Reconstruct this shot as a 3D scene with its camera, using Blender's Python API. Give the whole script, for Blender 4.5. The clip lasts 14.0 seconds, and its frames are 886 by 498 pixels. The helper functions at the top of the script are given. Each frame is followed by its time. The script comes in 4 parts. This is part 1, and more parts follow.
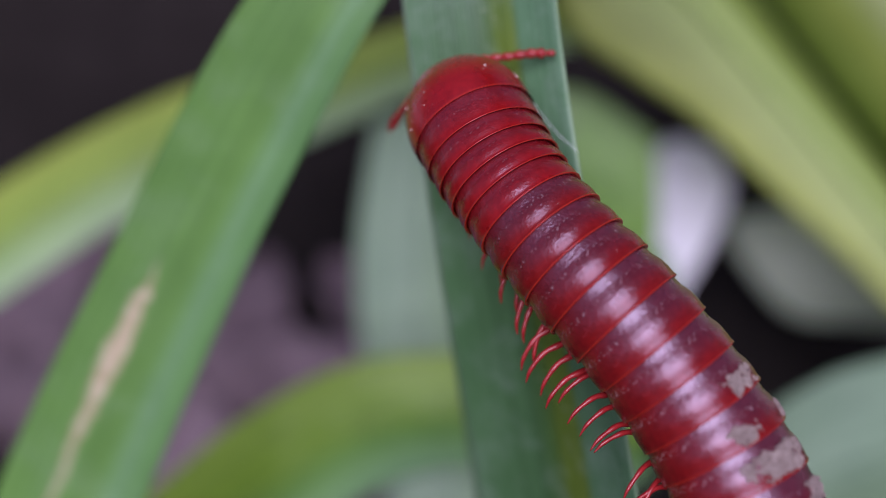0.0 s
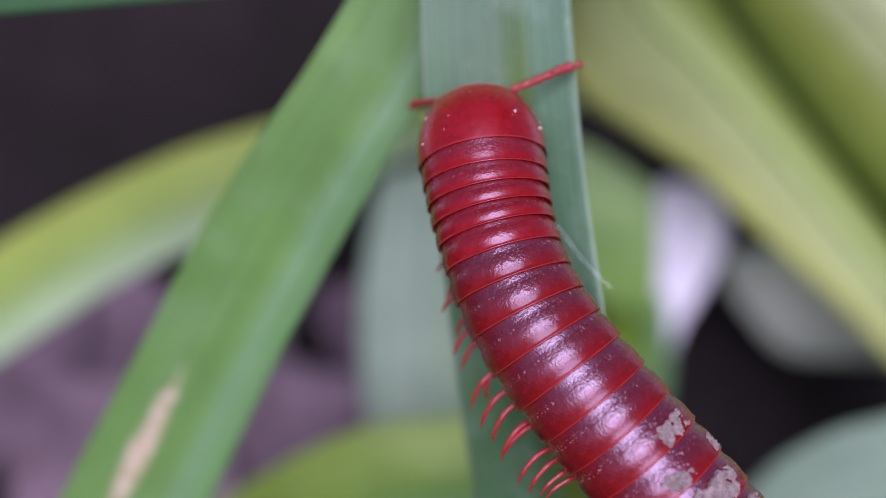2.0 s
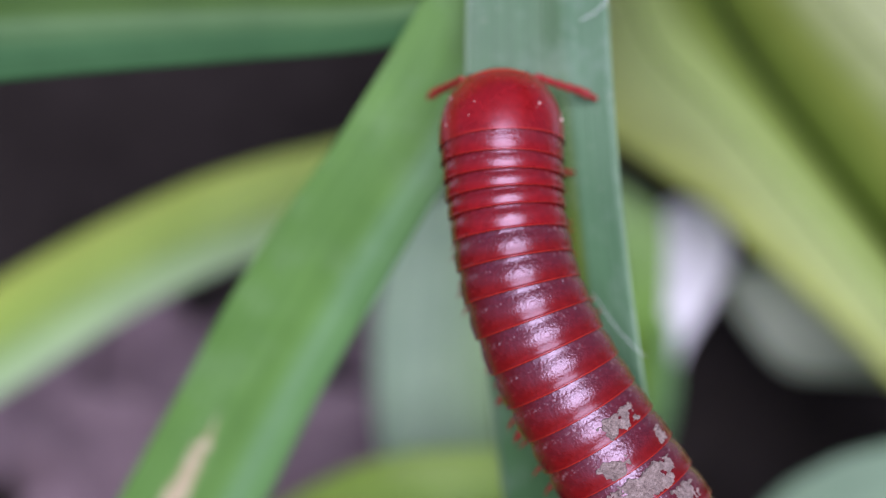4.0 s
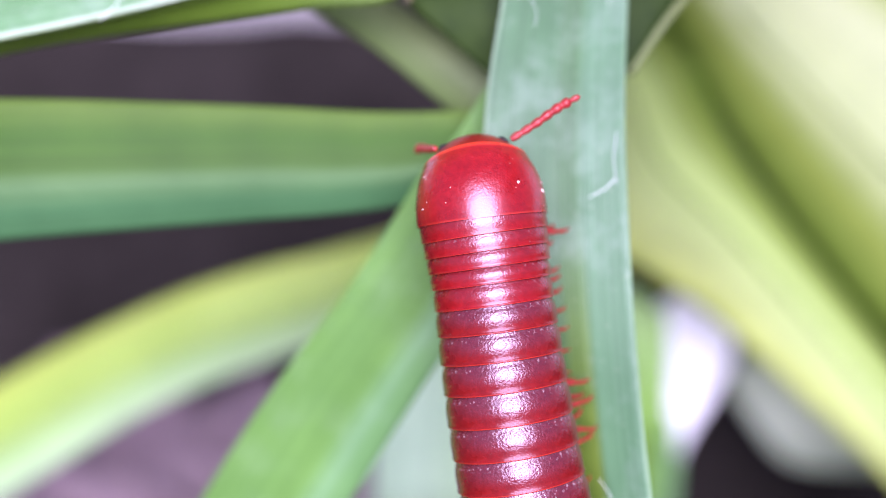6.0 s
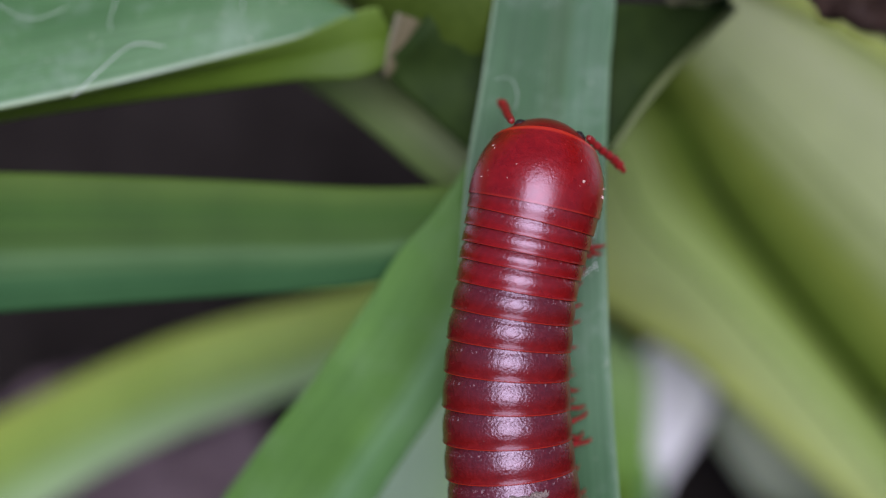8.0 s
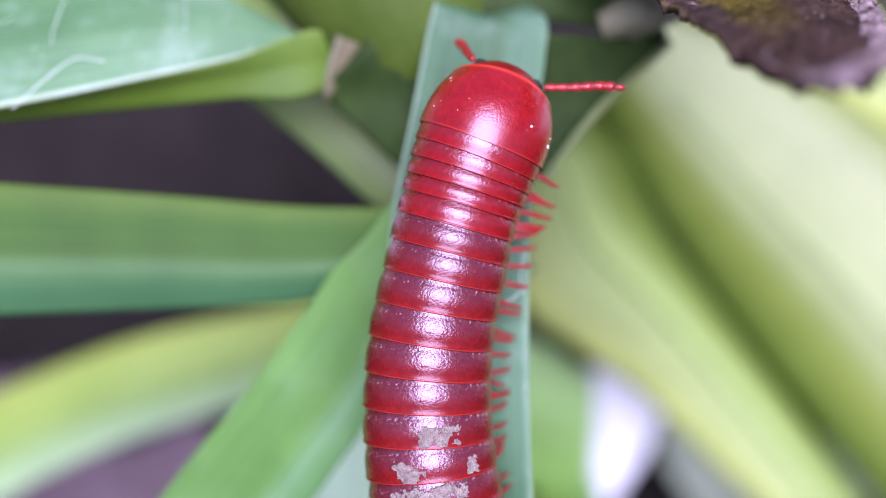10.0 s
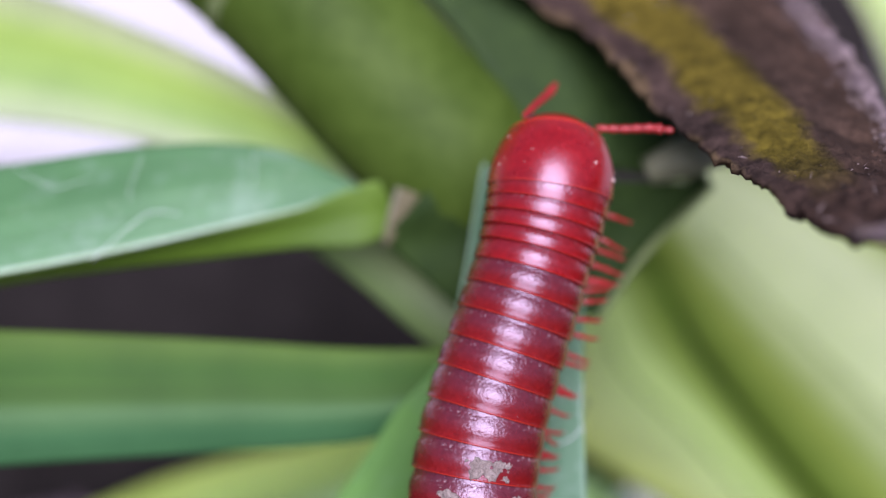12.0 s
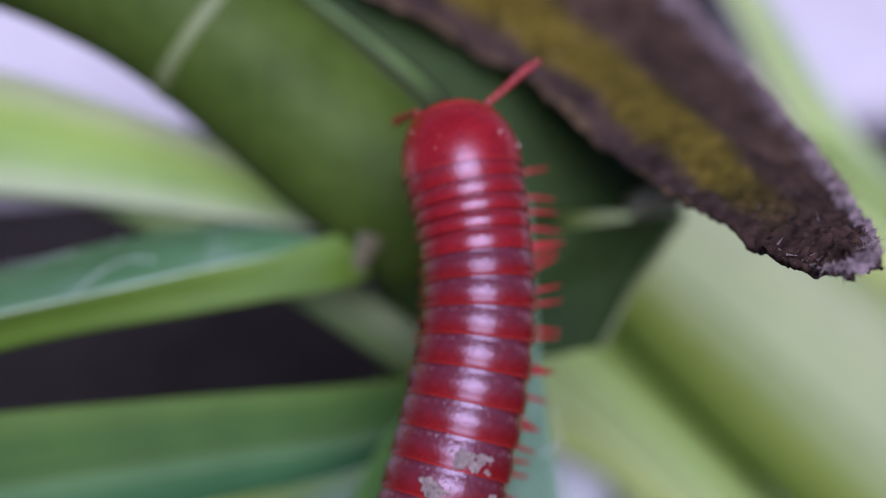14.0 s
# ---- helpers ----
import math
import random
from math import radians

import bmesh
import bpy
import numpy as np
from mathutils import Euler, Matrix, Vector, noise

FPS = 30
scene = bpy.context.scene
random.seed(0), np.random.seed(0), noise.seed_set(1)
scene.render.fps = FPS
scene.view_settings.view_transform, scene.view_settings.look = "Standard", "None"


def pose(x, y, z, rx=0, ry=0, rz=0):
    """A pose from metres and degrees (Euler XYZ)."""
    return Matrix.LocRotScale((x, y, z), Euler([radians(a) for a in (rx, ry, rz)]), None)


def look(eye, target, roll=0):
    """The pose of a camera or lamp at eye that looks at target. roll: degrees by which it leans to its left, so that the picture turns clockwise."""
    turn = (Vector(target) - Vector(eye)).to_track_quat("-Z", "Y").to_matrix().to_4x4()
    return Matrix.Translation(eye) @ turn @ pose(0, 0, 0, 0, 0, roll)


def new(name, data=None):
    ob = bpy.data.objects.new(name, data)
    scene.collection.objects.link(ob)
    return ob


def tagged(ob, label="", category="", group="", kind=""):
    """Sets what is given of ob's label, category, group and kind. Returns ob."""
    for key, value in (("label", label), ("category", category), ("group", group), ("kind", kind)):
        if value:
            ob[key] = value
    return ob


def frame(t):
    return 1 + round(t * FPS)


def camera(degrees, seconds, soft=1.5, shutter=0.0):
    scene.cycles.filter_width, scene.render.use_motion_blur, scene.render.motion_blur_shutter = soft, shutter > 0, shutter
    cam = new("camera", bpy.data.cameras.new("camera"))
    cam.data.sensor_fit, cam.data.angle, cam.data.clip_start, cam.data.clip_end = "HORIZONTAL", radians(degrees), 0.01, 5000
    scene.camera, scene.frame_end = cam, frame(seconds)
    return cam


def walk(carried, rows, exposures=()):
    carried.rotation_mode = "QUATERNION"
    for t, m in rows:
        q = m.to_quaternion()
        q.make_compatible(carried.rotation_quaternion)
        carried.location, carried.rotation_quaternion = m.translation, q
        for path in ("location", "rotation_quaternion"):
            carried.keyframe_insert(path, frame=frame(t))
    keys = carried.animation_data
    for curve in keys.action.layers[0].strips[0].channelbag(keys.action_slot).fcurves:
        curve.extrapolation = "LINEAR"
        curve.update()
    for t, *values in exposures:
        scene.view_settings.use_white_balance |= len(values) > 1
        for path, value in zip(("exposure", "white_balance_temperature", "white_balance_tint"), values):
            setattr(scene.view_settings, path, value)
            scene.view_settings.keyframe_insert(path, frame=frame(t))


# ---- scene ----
# ---- camera: BASE turns the plant's own axes (right, along the blade, towards the lens) into the world
MM = 0.001
BASE = pose(0, 0, 0.085, 40)
cam = camera(40, 14.0, 0.8)
cam.data.dof.use_dof = True
cam.data.dof.focus_distance = 0.0622
cam.data.dof.aperture_fstop = 14
cam.data.dof.aperture_blades = 0


def eye(t, x, y, z, rx, ry, rz):
    return t, BASE @ pose(x * MM, y * MM, z * MM, rx, ry, rz)


walk(cam, [
    eye(0, 0.17, 0.00, 71.13, 0.10, 3.16, -0.65),
    eye(0.5, 1.62, 1.65, 70.64, 0.74, 3.42, -0.14),
    eye(1, -1.70, 4.74, 71.32, 0.35, 1.75, -0.70),
    eye(1.5, -3.28, 7.92, 71.83, -0.87, 1.81, -1.07),
    eye(2, -3.27, 9.55, 72.18, -1.61, 1.79, -0.38),
    eye(2.2, -3.65, 9.16, 72.27, -1.54, 1.59, -0.15),
    eye(4.3, -6.54, 17.66, 74.10, -2.86, 0.85, -0.20),
    eye(4.5, -6.63, 19.42, 73.98, -2.93, 0.59, -0.54),
    eye(5, -6.39, 20.45, 73.15, -1.97, 1.01, -0.04),
    eye(5.5, -5.98, 21.33, 72.49, -1.96, 1.46, -0.04),
    eye(6, -6.76, 24.14, 71.76, -1.86, 0.96, 0.43),
    eye(6.5, -6.85, 26.43, 71.60, -2.00, 1.10, 0.55),
    eye(7, -6.32, 27.54, 71.50, -1.97, 0.73, 0.73),
    eye(7.5, -7.29, 29.29, 71.26, -1.36, 0.75, 0.90),
    eye(8, -6.31, 28.61, 70.47, -1.61, 0.33, 0.98),
    eye(8.2, -5.09, 28.73, 71.07, -1.65, 0.93, 0.88),
    eye(10.3, -3.59, 29.53, 71.68, -0.88, -1.12, 2.97),
    eye(10.5, -3.44, 29.64, 71.50, -0.40, -1.22, 2.94),
    eye(11, -3.80, 30.46, 71.63, 1.87, -1.11, 3.17),
    eye(11.5, -5.00, 31.60, 72.17, 3.78, -0.97, 2.57),
    eye(12, -7.27, 30.92, 74.95, 4.26, -0.60, 1.72),
    eye(12.5, -9.49, 32.62, 78.47, 3.63, -2.93, -1.23),
    eye(13, -11.25, 35.61, 84.30, 4.19, -4.83, -5.44),
    eye(13.5, -15.35, 34.64, 82.71, 2.77, -6.56, -5.67),
    eye(14, -16.06, 37.00, 80.49, 2.07, -8.04, -4.82),
], exposures=[(0, -0.14, 5800, 33), (1, 0.28, 5750, 41), (2.2, 0.12, 5700, 43), (4.3, 0.22, 5800, 26), (5, 1.0, 5700, 31), (5.6, 1.16, 5700, 39), (6.6, 1.03, 5700, 36), (7.5, -0.05, 5950, 20), (8.2, -0.32, 5950, 20), (10.3, 0.97, 5450, 39), (11, 0.55, 5650, 33), (11.5, 0.22, 5800, 27), (12, 0.5, 5750, 24), (12.6, 0.76, 5150, 45), (13.05, 0.9, 5200, 42), (13.6, 0.1, 5350, 37), (14, -0.05, 5350, 32)])

# ---- light: a bright overcast sky high behind the camera
world = bpy.data.worlds.new("sky")
scene.world = world
world.use_nodes = True
wn = world.node_tree.nodes
sky = wn.new("ShaderNodeTexSky")
sky.sky_type = "NISHITA"
sky.sun_disc = False
sky.sun_elevation, sky.sun_rotation = radians(61), radians(177)
sky.dust_density = 4.0
world.node_tree.links.new(sky.outputs[0], wn["Background"].inputs[0])
wn["Background"].inputs[1].default_value = 0.06
sun = new("sun", bpy.data.lights.new("sun", "SUN"))
sun.data.energy, sun.data.angle, sun.data.color = 4.8, radians(46), (1.0, 0.97, 1.0)
sun.matrix_world = look((0.02, -0.485, 0.875), (0, 0, 0))


# ---- materials
class Nodes:
    """A node material with short calls."""

    def __init__(self, name):
        self.m = bpy.data.materials.new(name)
        self.m.use_nodes = True
        self.t = self.m.node_tree
        self.b = self.t.nodes["Principled BSDF"]

    def n(self, kind, **values):
        node = self.t.nodes.new("ShaderNode" + kind)
        for key, value in values.items():
            node.inputs[key.replace("_", " ")].default_value = value
        return node

    def l(self, a, b):
        self.t.links.new(a, b)

    def noise(self, vector, scale, detail=3.0, rough=0.55):
        node = self.n("TexNoise", Scale=scale, Detail=detail, Roughness=rough)
        self.l(vector, node.inputs["Vector"])
        return node.outputs["Fac"]

    def ramp(self, value, stops):
        node = self.t.nodes.new("ShaderNodeValToRGB")
        e = node.color_ramp.elements
        while len(e) < len(stops):
            e.new(0.5)
        for k, (at, c) in zip(e, stops):
            k.position, k.color = at, (*c, 1) if len(c) == 3 else c
        self.l(value, node.inputs[0])
        return node.outputs[0]

    def mix(self, a, b, fac, blend="MIX"):
        node = self.t.nodes.new("ShaderNodeMix")
        node.data_type, node.blend_type = "RGBA", blend
        for value, at in ((fac, 0), (a, 6), (b, 7)):
            if isinstance(value, (int, float)):
                node.inputs[at].default_value = value
            elif isinstance(value, tuple):
                node.inputs[at].default_value = (*value, 1)
            else:
                self.l(value, node.inputs[at])
        return node.outputs[2]

    def math(self, op, a, b=0.0):
        node = self.t.nodes.new("ShaderNodeMath")
        node.operation = op
        for value, at in ((a, 0), (b, 1)):
            if isinstance(value, (int, float)):
                node.inputs[at].default_value = value
            else:
                self.l(value, node.inputs[at])
        return node.outputs[0]

    def bump(self, height, strength, distance):
        node = self.n("Bump", Strength=strength, Distance=distance)
        self.l(height, node.inputs["Height"])
        self.l(node.outputs[0], self.b.inputs["Normal"])
        self.l(node.outputs[0], self.b.inputs["Coat Normal"])
        return node

    def set(self, **values):
        for key, value in values.items():
            self.b.inputs[key.replace("_", " ")].default_value = value


def leaf_material(name, across, rough=0.42, glow=0.3, veins=46, spots=0.0, sky_sheen=0.0, scar=False, blotch=0.6, shine=0.35, lower=None):
    """A grass-like blade: colour stops across its width, parallel veins, blotches, light that shines through."""
    k = Nodes(name)
    uv = k.n("TexCoord")
    sep = k.n("SeparateXYZ")
    k.l(uv.outputs["UV"], sep.inputs[0])
    obj = uv.outputs["Object"]
    colour = k.ramp(sep.outputs[0], across)
    stretch = k.n("Mapping")
    stretch.inputs["Scale"].default_value = (veins * 1.6, 1.2, 1)
    k.l(uv.outputs["UV"], stretch.inputs[0])
    streak = k.noise(stretch.outputs[0], 1.0, 4, 0.7)
    vein = k.math("POWER", k.math("ABSOLUTE", k.math("SINE", k.math("MULTIPLY", sep.outputs[0], veins * 3.1416))), 0.5)
    if lower:
        colour = k.mix(k.ramp(sep.outputs[0], lower), colour, k.ramp(sep.outputs[1], [(0.36, (0, 0, 0)), (0.455, (1, 1, 1))]))
    colour = k.mix(colour, k.ramp(streak, [(0.3, (0.55, 0.6, 0.5)), (0.7, (1.25, 1.2, 1.2))]), min(0.8, 0.12 + blotch), "MULTIPLY")
    colour = k.mix(colour, k.ramp(k.noise(obj, 140, 3), [(0.3, (0.72, 0.76, 0.7)), (0.7, (1.2, 1.15, 1.1))]), blotch, "MULTIPLY")
    colour = k.mix(colour, k.ramp(vein, [(0.0, (0.78, 0.8, 0.75)), (0.6, (1, 1, 1))]), 0.5, "MULTIPLY")
    # pale bluish patches: the sky's reflection painted into the leaf colour
    if sky_sheen:
        sheen = k.ramp(k.noise(obj, 220, 5, 0.7), [(0.5, (0, 0, 0)), (0.68, (sky_sheen, sky_sheen, sky_sheen))])
        colour = k.mix(colour, (0.42, 0.52, 0.46), sheen)
    if spots:
        dots = k.ramp(k.noise(obj, 1500, 2), [(0.70, (0, 0, 0)), (0.74, (spots, spots, spots))])
        colour = k.mix(colour, (0.6, 0.62, 0.5), dots)
    if scar:
        ragged = k.math("MULTIPLY", k.math("SUBTRACT", k.noise(obj, 420, 4, 0.7), 0.5), 0.16)
        off = k.math("ABSOLUTE", k.math("SUBTRACT", sep.outputs[0], k.math("ADD", 0.37, ragged)))
        width = k.ramp(sep.outputs[1], [(0.06, (0.0,) * 3), (0.19, (0.045,) * 3), (0.225, (0.075,) * 3), (0.25, (0.12,) * 3), (0.272, (0.08,) * 3), (0.30, (0.0,) * 3)])
        mark = k.math("MULTIPLY", k.math("SUBTRACT", width, off), 16.0)
        mark.node.use_clamp = True
        colour = k.mix(colour, k.ramp(k.noise(obj, 900, 4), [(0.3, (0.38, 0.29, 0.17)), (0.7, (0.62, 0.52, 0.38))]), k.math("MULTIPLY", mark, 0.85))
    k.l(colour, k.b.inputs["Base Color"])
    k.set(Roughness=rough, Specular_IOR_Level=shine)
    k.bump(k.math("ADD", k.math("MULTIPLY", vein, 0.6), streak), 0.35, 0.00012)
    thin = k.n("BsdfTranslucent")
    k.l(k.mix(colour, (1.35, 1.3, 0.55), 1.0, "MULTIPLY"), thin.inputs[0])
    both = k.n("MixShader")
    both.inputs[0].default_value = glow
    k.l(k.b.outputs[0], both.inputs[1])
    k.l(thin.outputs[0], both.inputs[2])
    k.l(both.outputs[0], k.t.nodes["Material Output"].inputs[0])
    return k.m


def shell_material(name, front, middle, rear, rim, flank, gloss=0.3, grain_depth=0.8, dirt=0.28, dull_rear=0.45, lip=None):
    """Millipede plate: leathery front, dark on the back and red on the flanks, smooth red rear, thin bright rim, fine pebbled grain."""
    k = Nodes(name)
    tc = k.n("TexCoord")
    sep = k.n("SeparateXYZ")
    k.l(tc.outputs["UV"], sep.inputs[0])
    obj = tc.outputs["Object"]
    patch = k.noise(obj, 420, 3, 0.6)
    wander = k.math("MULTIPLY", k.math("SUBTRACT", k.noise(obj, 700, 4, 0.7), 0.5), 0.28)
    lengthwise = k.math("ADD", sep.outputs[1], wander)
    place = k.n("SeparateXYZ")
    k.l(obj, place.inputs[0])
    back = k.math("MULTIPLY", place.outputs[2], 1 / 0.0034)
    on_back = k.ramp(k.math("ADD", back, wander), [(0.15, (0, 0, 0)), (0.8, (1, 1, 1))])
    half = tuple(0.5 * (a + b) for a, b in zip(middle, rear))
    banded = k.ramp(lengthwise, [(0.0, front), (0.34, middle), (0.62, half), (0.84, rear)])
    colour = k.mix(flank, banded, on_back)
    colour = k.mix(colour, k.ramp(patch, [(0.3, (0.72, 0.66, 0.70)), (0.7, (1.15, 1.2, 1.15))]), 0.6, "MULTIPLY")
    grain = k.noise(obj, 8200, 2, 0.55)
    pebble = k.noise(obj, 3300, 3, 0.6)
    colour = k.mix(colour, k.ramp(pebble, [(0.35, (0.7, 0.66, 0.7)), (0.6, (1.12, 1.12, 1.12))]), 0.45, "MULTIPLY")
    dust = k.ramp(k.noise(obj, 3000, 4, 0.75), [(0.705, (0, 0, 0)), (0.735, (0.7, 0.7, 0.7))])
    colour = k.mix(colour, (0.55, 0.40, 0.36), dust)
    seam = k.ramp(sep.outputs[1], [(0.05, (0, 0, 0)), (0.12, (1, 1, 1)), (0.2, (1, 1, 1)), (0.28, (0, 0, 0))])
    crumbs = k.ramp(k.noise(obj, 5200, 3, 0.7), [(0.57, (0, 0, 0)), (0.63, (0.8, 0.8, 0.8))])
    colour = k.mix(colour, (0.50, 0.36, 0.38), k.math("MULTIPLY", k.math("MULTIPLY", seam, crumbs), dirt))
    colour = k.mix(colour, rim, k.ramp(sep.outputs[1], [(0.965, (0, 0, 0)), (0.99, (1, 1, 1))]))
    if lip:
        colour = k.mix(colour, lip, k.ramp(sep.outputs[1], [(0.035, (1, 1, 1)), (0.06, (0, 0, 0))]))
    k.l(colour, k.b.inputs["Base Color"])
    k.l(k.ramp(patch, [(0.3, (gloss,) * 3), (0.75, (gloss + 0.12,) * 3)]), k.b.inputs["Roughness"])
    leather = k.ramp(sep.outputs[1], [(0.45, (0.72,) * 3), (0.72, (0.72 * dull_rear,) * 3)])
    k.l(leather, k.b.inputs["Specular IOR Level"])
    k.set(IOR=1.55, Subsurface_Weight=0.08, Subsurface_Scale=0.0004, Coat_Weight=0.06, Coat_Roughness=0.15)
    k.b.inputs["Specular Tint"].default_value = (0.90, 0.78, 1.0, 1.0)
    k.b.inputs["Subsurface Radius"].default_value = (1.0, 0.2, 0.15)
    rough_front = k.ramp(sep.outputs[1], [(0.55, (1, 1, 1)), (0.82, (0.3, 0.3, 0.3))])
    relief = k.math("ADD", k.math("MULTIPLY", k.math("ADD", k.math("MULTIPLY", grain, 0.7), pebble), rough_front), k.math("MULTIPLY", dust, 0.8))
    k.bump(relief, grain_depth, 0.00009)
    return k.m


def plain_material(name, dark, light, scale, rough=0.6, bump=0.3, distance=0.0001, spec=0.5, fine=6.0):
    """Two tones of one surface mixed by coarse and fine noise, with relief."""
    k = Nodes(name)
    obj = k.n("TexCoord").outputs["Object"]
    coarse, small = k.noise(obj, scale, 4, 0.6), k.noise(obj, scale * fine, 4, 0.65)
    both = k.math("ADD", k.math("MULTIPLY", coarse, 0.6), k.math("MULTIPLY", small, 0.4))
    k.l(k.ramp(both, [(0.34, dark), (0.66, light)]), k.b.inputs["Base Color"])
    k.set(Roughness=rough, Specular_IOR_Level=spec)
    k.bump(small, bump, distance)
    return k.m


BLADE = leaf_material("blade_green", [(0.0, (0.30, 0.42, 0.30)), (0.03, (0.064, 0.150, 0.070)), (0.45, (0.062, 0.148, 0.067)), (0.53, (0.052, 0.126, 0.050)), (0.64, (0.058, 0.138, 0.054)), (0.71, (0.080, 0.178, 0.094)), (0.975, (0.084, 0.186, 0.100)), (0.995, (0.16, 0.27, 0.15))], 0.45, 0.2, 30, 0.12, 0.14,
                      # yellow stops low on the blade paint light that comes through it
                      lower=[(0.0, (0.30, 0.42, 0.30)), (0.03, (0.075, 0.175, 0.072)), (0.42, (0.058, 0.138, 0.054)), (0.50, (0.058, 0.13, 0.035)), (0.58, (0.11, 0.18, 0.022)), (0.68, (0.12, 0.19, 0.026)), (0.73, (0.09, 0.20, 0.10)), (0.975, (0.084, 0.186, 0.100)), (0.995, (0.16, 0.27, 0.15))])
SLANT = leaf_material("slanting_blade_green", [(0.0, (0.12, 0.26, 0.06)), (0.3, (0.13, 0.28, 0.07)), (0.62, (0.12, 0.26, 0.06)), (0.70, (0.14, 0.29, 0.10)), (0.79, (0.155, 0.305, 0.14)), (0.86, (0.12, 0.26, 0.09)), (1.0, (0.11, 0.25, 0.08))], 0.4, 0.3, 26, 0.0, 0.07, True, shine=0.25)
# bluish stops past the midrib: sky reflection painted on the lower half
SIDE = leaf_material("side_blade_green", [(0.0, (0.085, 0.15, 0.022)), (0.25, (0.042, 0.110, 0.012)), (0.5, (0.044, 0.105, 0.014)), (0.63, (0.095, 0.19, 0.075)), (0.8, (0.050, 0.14, 0.055)), (1.0, (0.045, 0.13, 0.05))], 0.5, 0.2, 30, shine=0.15)
# the pale last stop paints the lit edge along the fold
WAXY = leaf_material("waxy_blade_green", [(0.0, (0.090, 0.205, 0.085)), (0.5, (0.095, 0.215, 0.088)), (0.94, (0.105, 0.23, 0.105)), (0.985, (0.42, 0.54, 0.42))], 0.42, 0.2, 26, 0.3, 0.22)
UNDER = leaf_material("leaf_underside", [(0.0, (0.17, 0.28, 0.045)), (0.5, (0.115, 0.205, 0.017)), (1.0, (0.10, 0.18, 0.016))], 0.5, 0.3, 20)
LIME = leaf_material("lime_leaf", [(0.0, (0.46, 0.57, 0.11)), (0.4, (0.34, 0.50, 0.10)), (0.65, (0.32, 0.49, 0.18)), (1.0, (0.44, 0.60, 0.40))], 0.45, 0.4, 14, blotch=0.3)
LIGHT = leaf_material("sunlit_leaf", [(0.0, (0.62, 0.66, 0.44)), (0.35, (0.38, 0.53, 0.11)), (0.65, (0.35, 0.50, 0.15)), (1.0, (0.56, 0.62, 0.44))], 0.45, 0.4, 14, blotch=0.3)
# PALE starts and OLIVE ends dark: shaded gap between the leaves, painted
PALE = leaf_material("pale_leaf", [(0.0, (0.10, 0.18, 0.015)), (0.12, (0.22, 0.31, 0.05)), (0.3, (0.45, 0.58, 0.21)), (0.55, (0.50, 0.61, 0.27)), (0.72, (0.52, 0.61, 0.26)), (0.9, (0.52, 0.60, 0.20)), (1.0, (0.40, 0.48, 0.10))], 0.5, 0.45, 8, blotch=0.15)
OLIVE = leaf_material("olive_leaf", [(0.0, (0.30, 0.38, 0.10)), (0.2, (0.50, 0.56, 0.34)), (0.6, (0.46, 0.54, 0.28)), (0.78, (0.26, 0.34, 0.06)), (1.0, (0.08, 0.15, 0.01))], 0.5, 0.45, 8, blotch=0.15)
MINT = leaf_material("mint_leaf", [(0.0, (0.40, 0.56, 0.43)), (0.5, (0.44, 0.60, 0.47)), (1.0, (0.28, 0.44, 0.22))], 0.45, 0.35, 12)
GRASS = leaf_material("grass_leaf", [(0.0, (0.24, 0.38, 0.05)), (0.4, (0.17, 0.31, 0.02)), (0.6, (0.14, 0.30, 0.06)), (1.0, (0.22, 0.40, 0.22))], 0.45, 0.35, 14)
FRESH = leaf_material("fresh_leaf", [(0.0, (0.30, 0.46, 0.20)), (0.5, (0.24, 0.42, 0.11)), (1.0, (0.20, 0.38, 0.07))], 0.45, 0.4, 12, blotch=0.3)
DUSK = leaf_material("dusky_leaf", [(0.0, (0.16, 0.26, 0.17)), (0.5, (0.20, 0.31, 0.21)), (1.0, (0.14, 0.23, 0.11))], 0.5, 0.3, 10)
GREY = leaf_material("greyish_leaf", [(0.0, (0.47, 0.54, 0.45)), (0.5, (0.52, 0.58, 0.50)), (1.0, (0.36, 0.42, 0.33))], 0.5, 0.4, 10, blotch=0.2)
EDGE = leaf_material("light_edge", [(0.0, (0.08, 0.15, 0.03)), (0.5, (0.17, 0.27, 0.07)), (1.0, (0.30, 0.40, 0.20))], 0.5, 0.35, 8, blotch=0.2)
DULL = leaf_material("dull_leaf", [(0.0, (0.20, 0.25, 0.10)), (0.5, (0.16, 0.22, 0.08)), (1.0, (0.10, 0.16, 0.04))], 0.55, 0.2, 10)
STEM = plain_material("stem_green", (0.032, 0.056, 0.005), (0.060, 0.094, 0.013), 160, 0.6, 0.2, 0.0001, 0.12)
# near-black green: shade under the withered leaf put into the colour
SHADED_SHEATH = plain_material("shaded_sheath_green", (0.010, 0.024, 0.003), (0.024, 0.046, 0.006), 160, 0.7, 0.2, 0.0001, 0.2)
BRACT = leaf_material("dry_bract", [(0.0, (0.34, 0.32, 0.25)), (0.2, (0.17, 0.15, 0.085)), (0.55, (0.21, 0.18, 0.11)), (0.8, (0.10, 0.11, 0.04)), (1.0, (0.07, 0.095, 0.025))], 0.6, 0.3, 9, blotch=0.6)
KNOB = plain_material("pale_knob", (0.10, 0.105, 0.045), (0.26, 0.25, 0.15), 260, 0.6, 0.3)
WHITE = plain_material("bleached_leaf", (0.66, 0.66, 0.70), (0.82, 0.82, 0.86), 90, 0.6, 0.3)
SILK = plain_material("silk", (0.75, 0.78, 0.76), (0.85, 0.86, 0.84), 800, 0.4, 0.0)
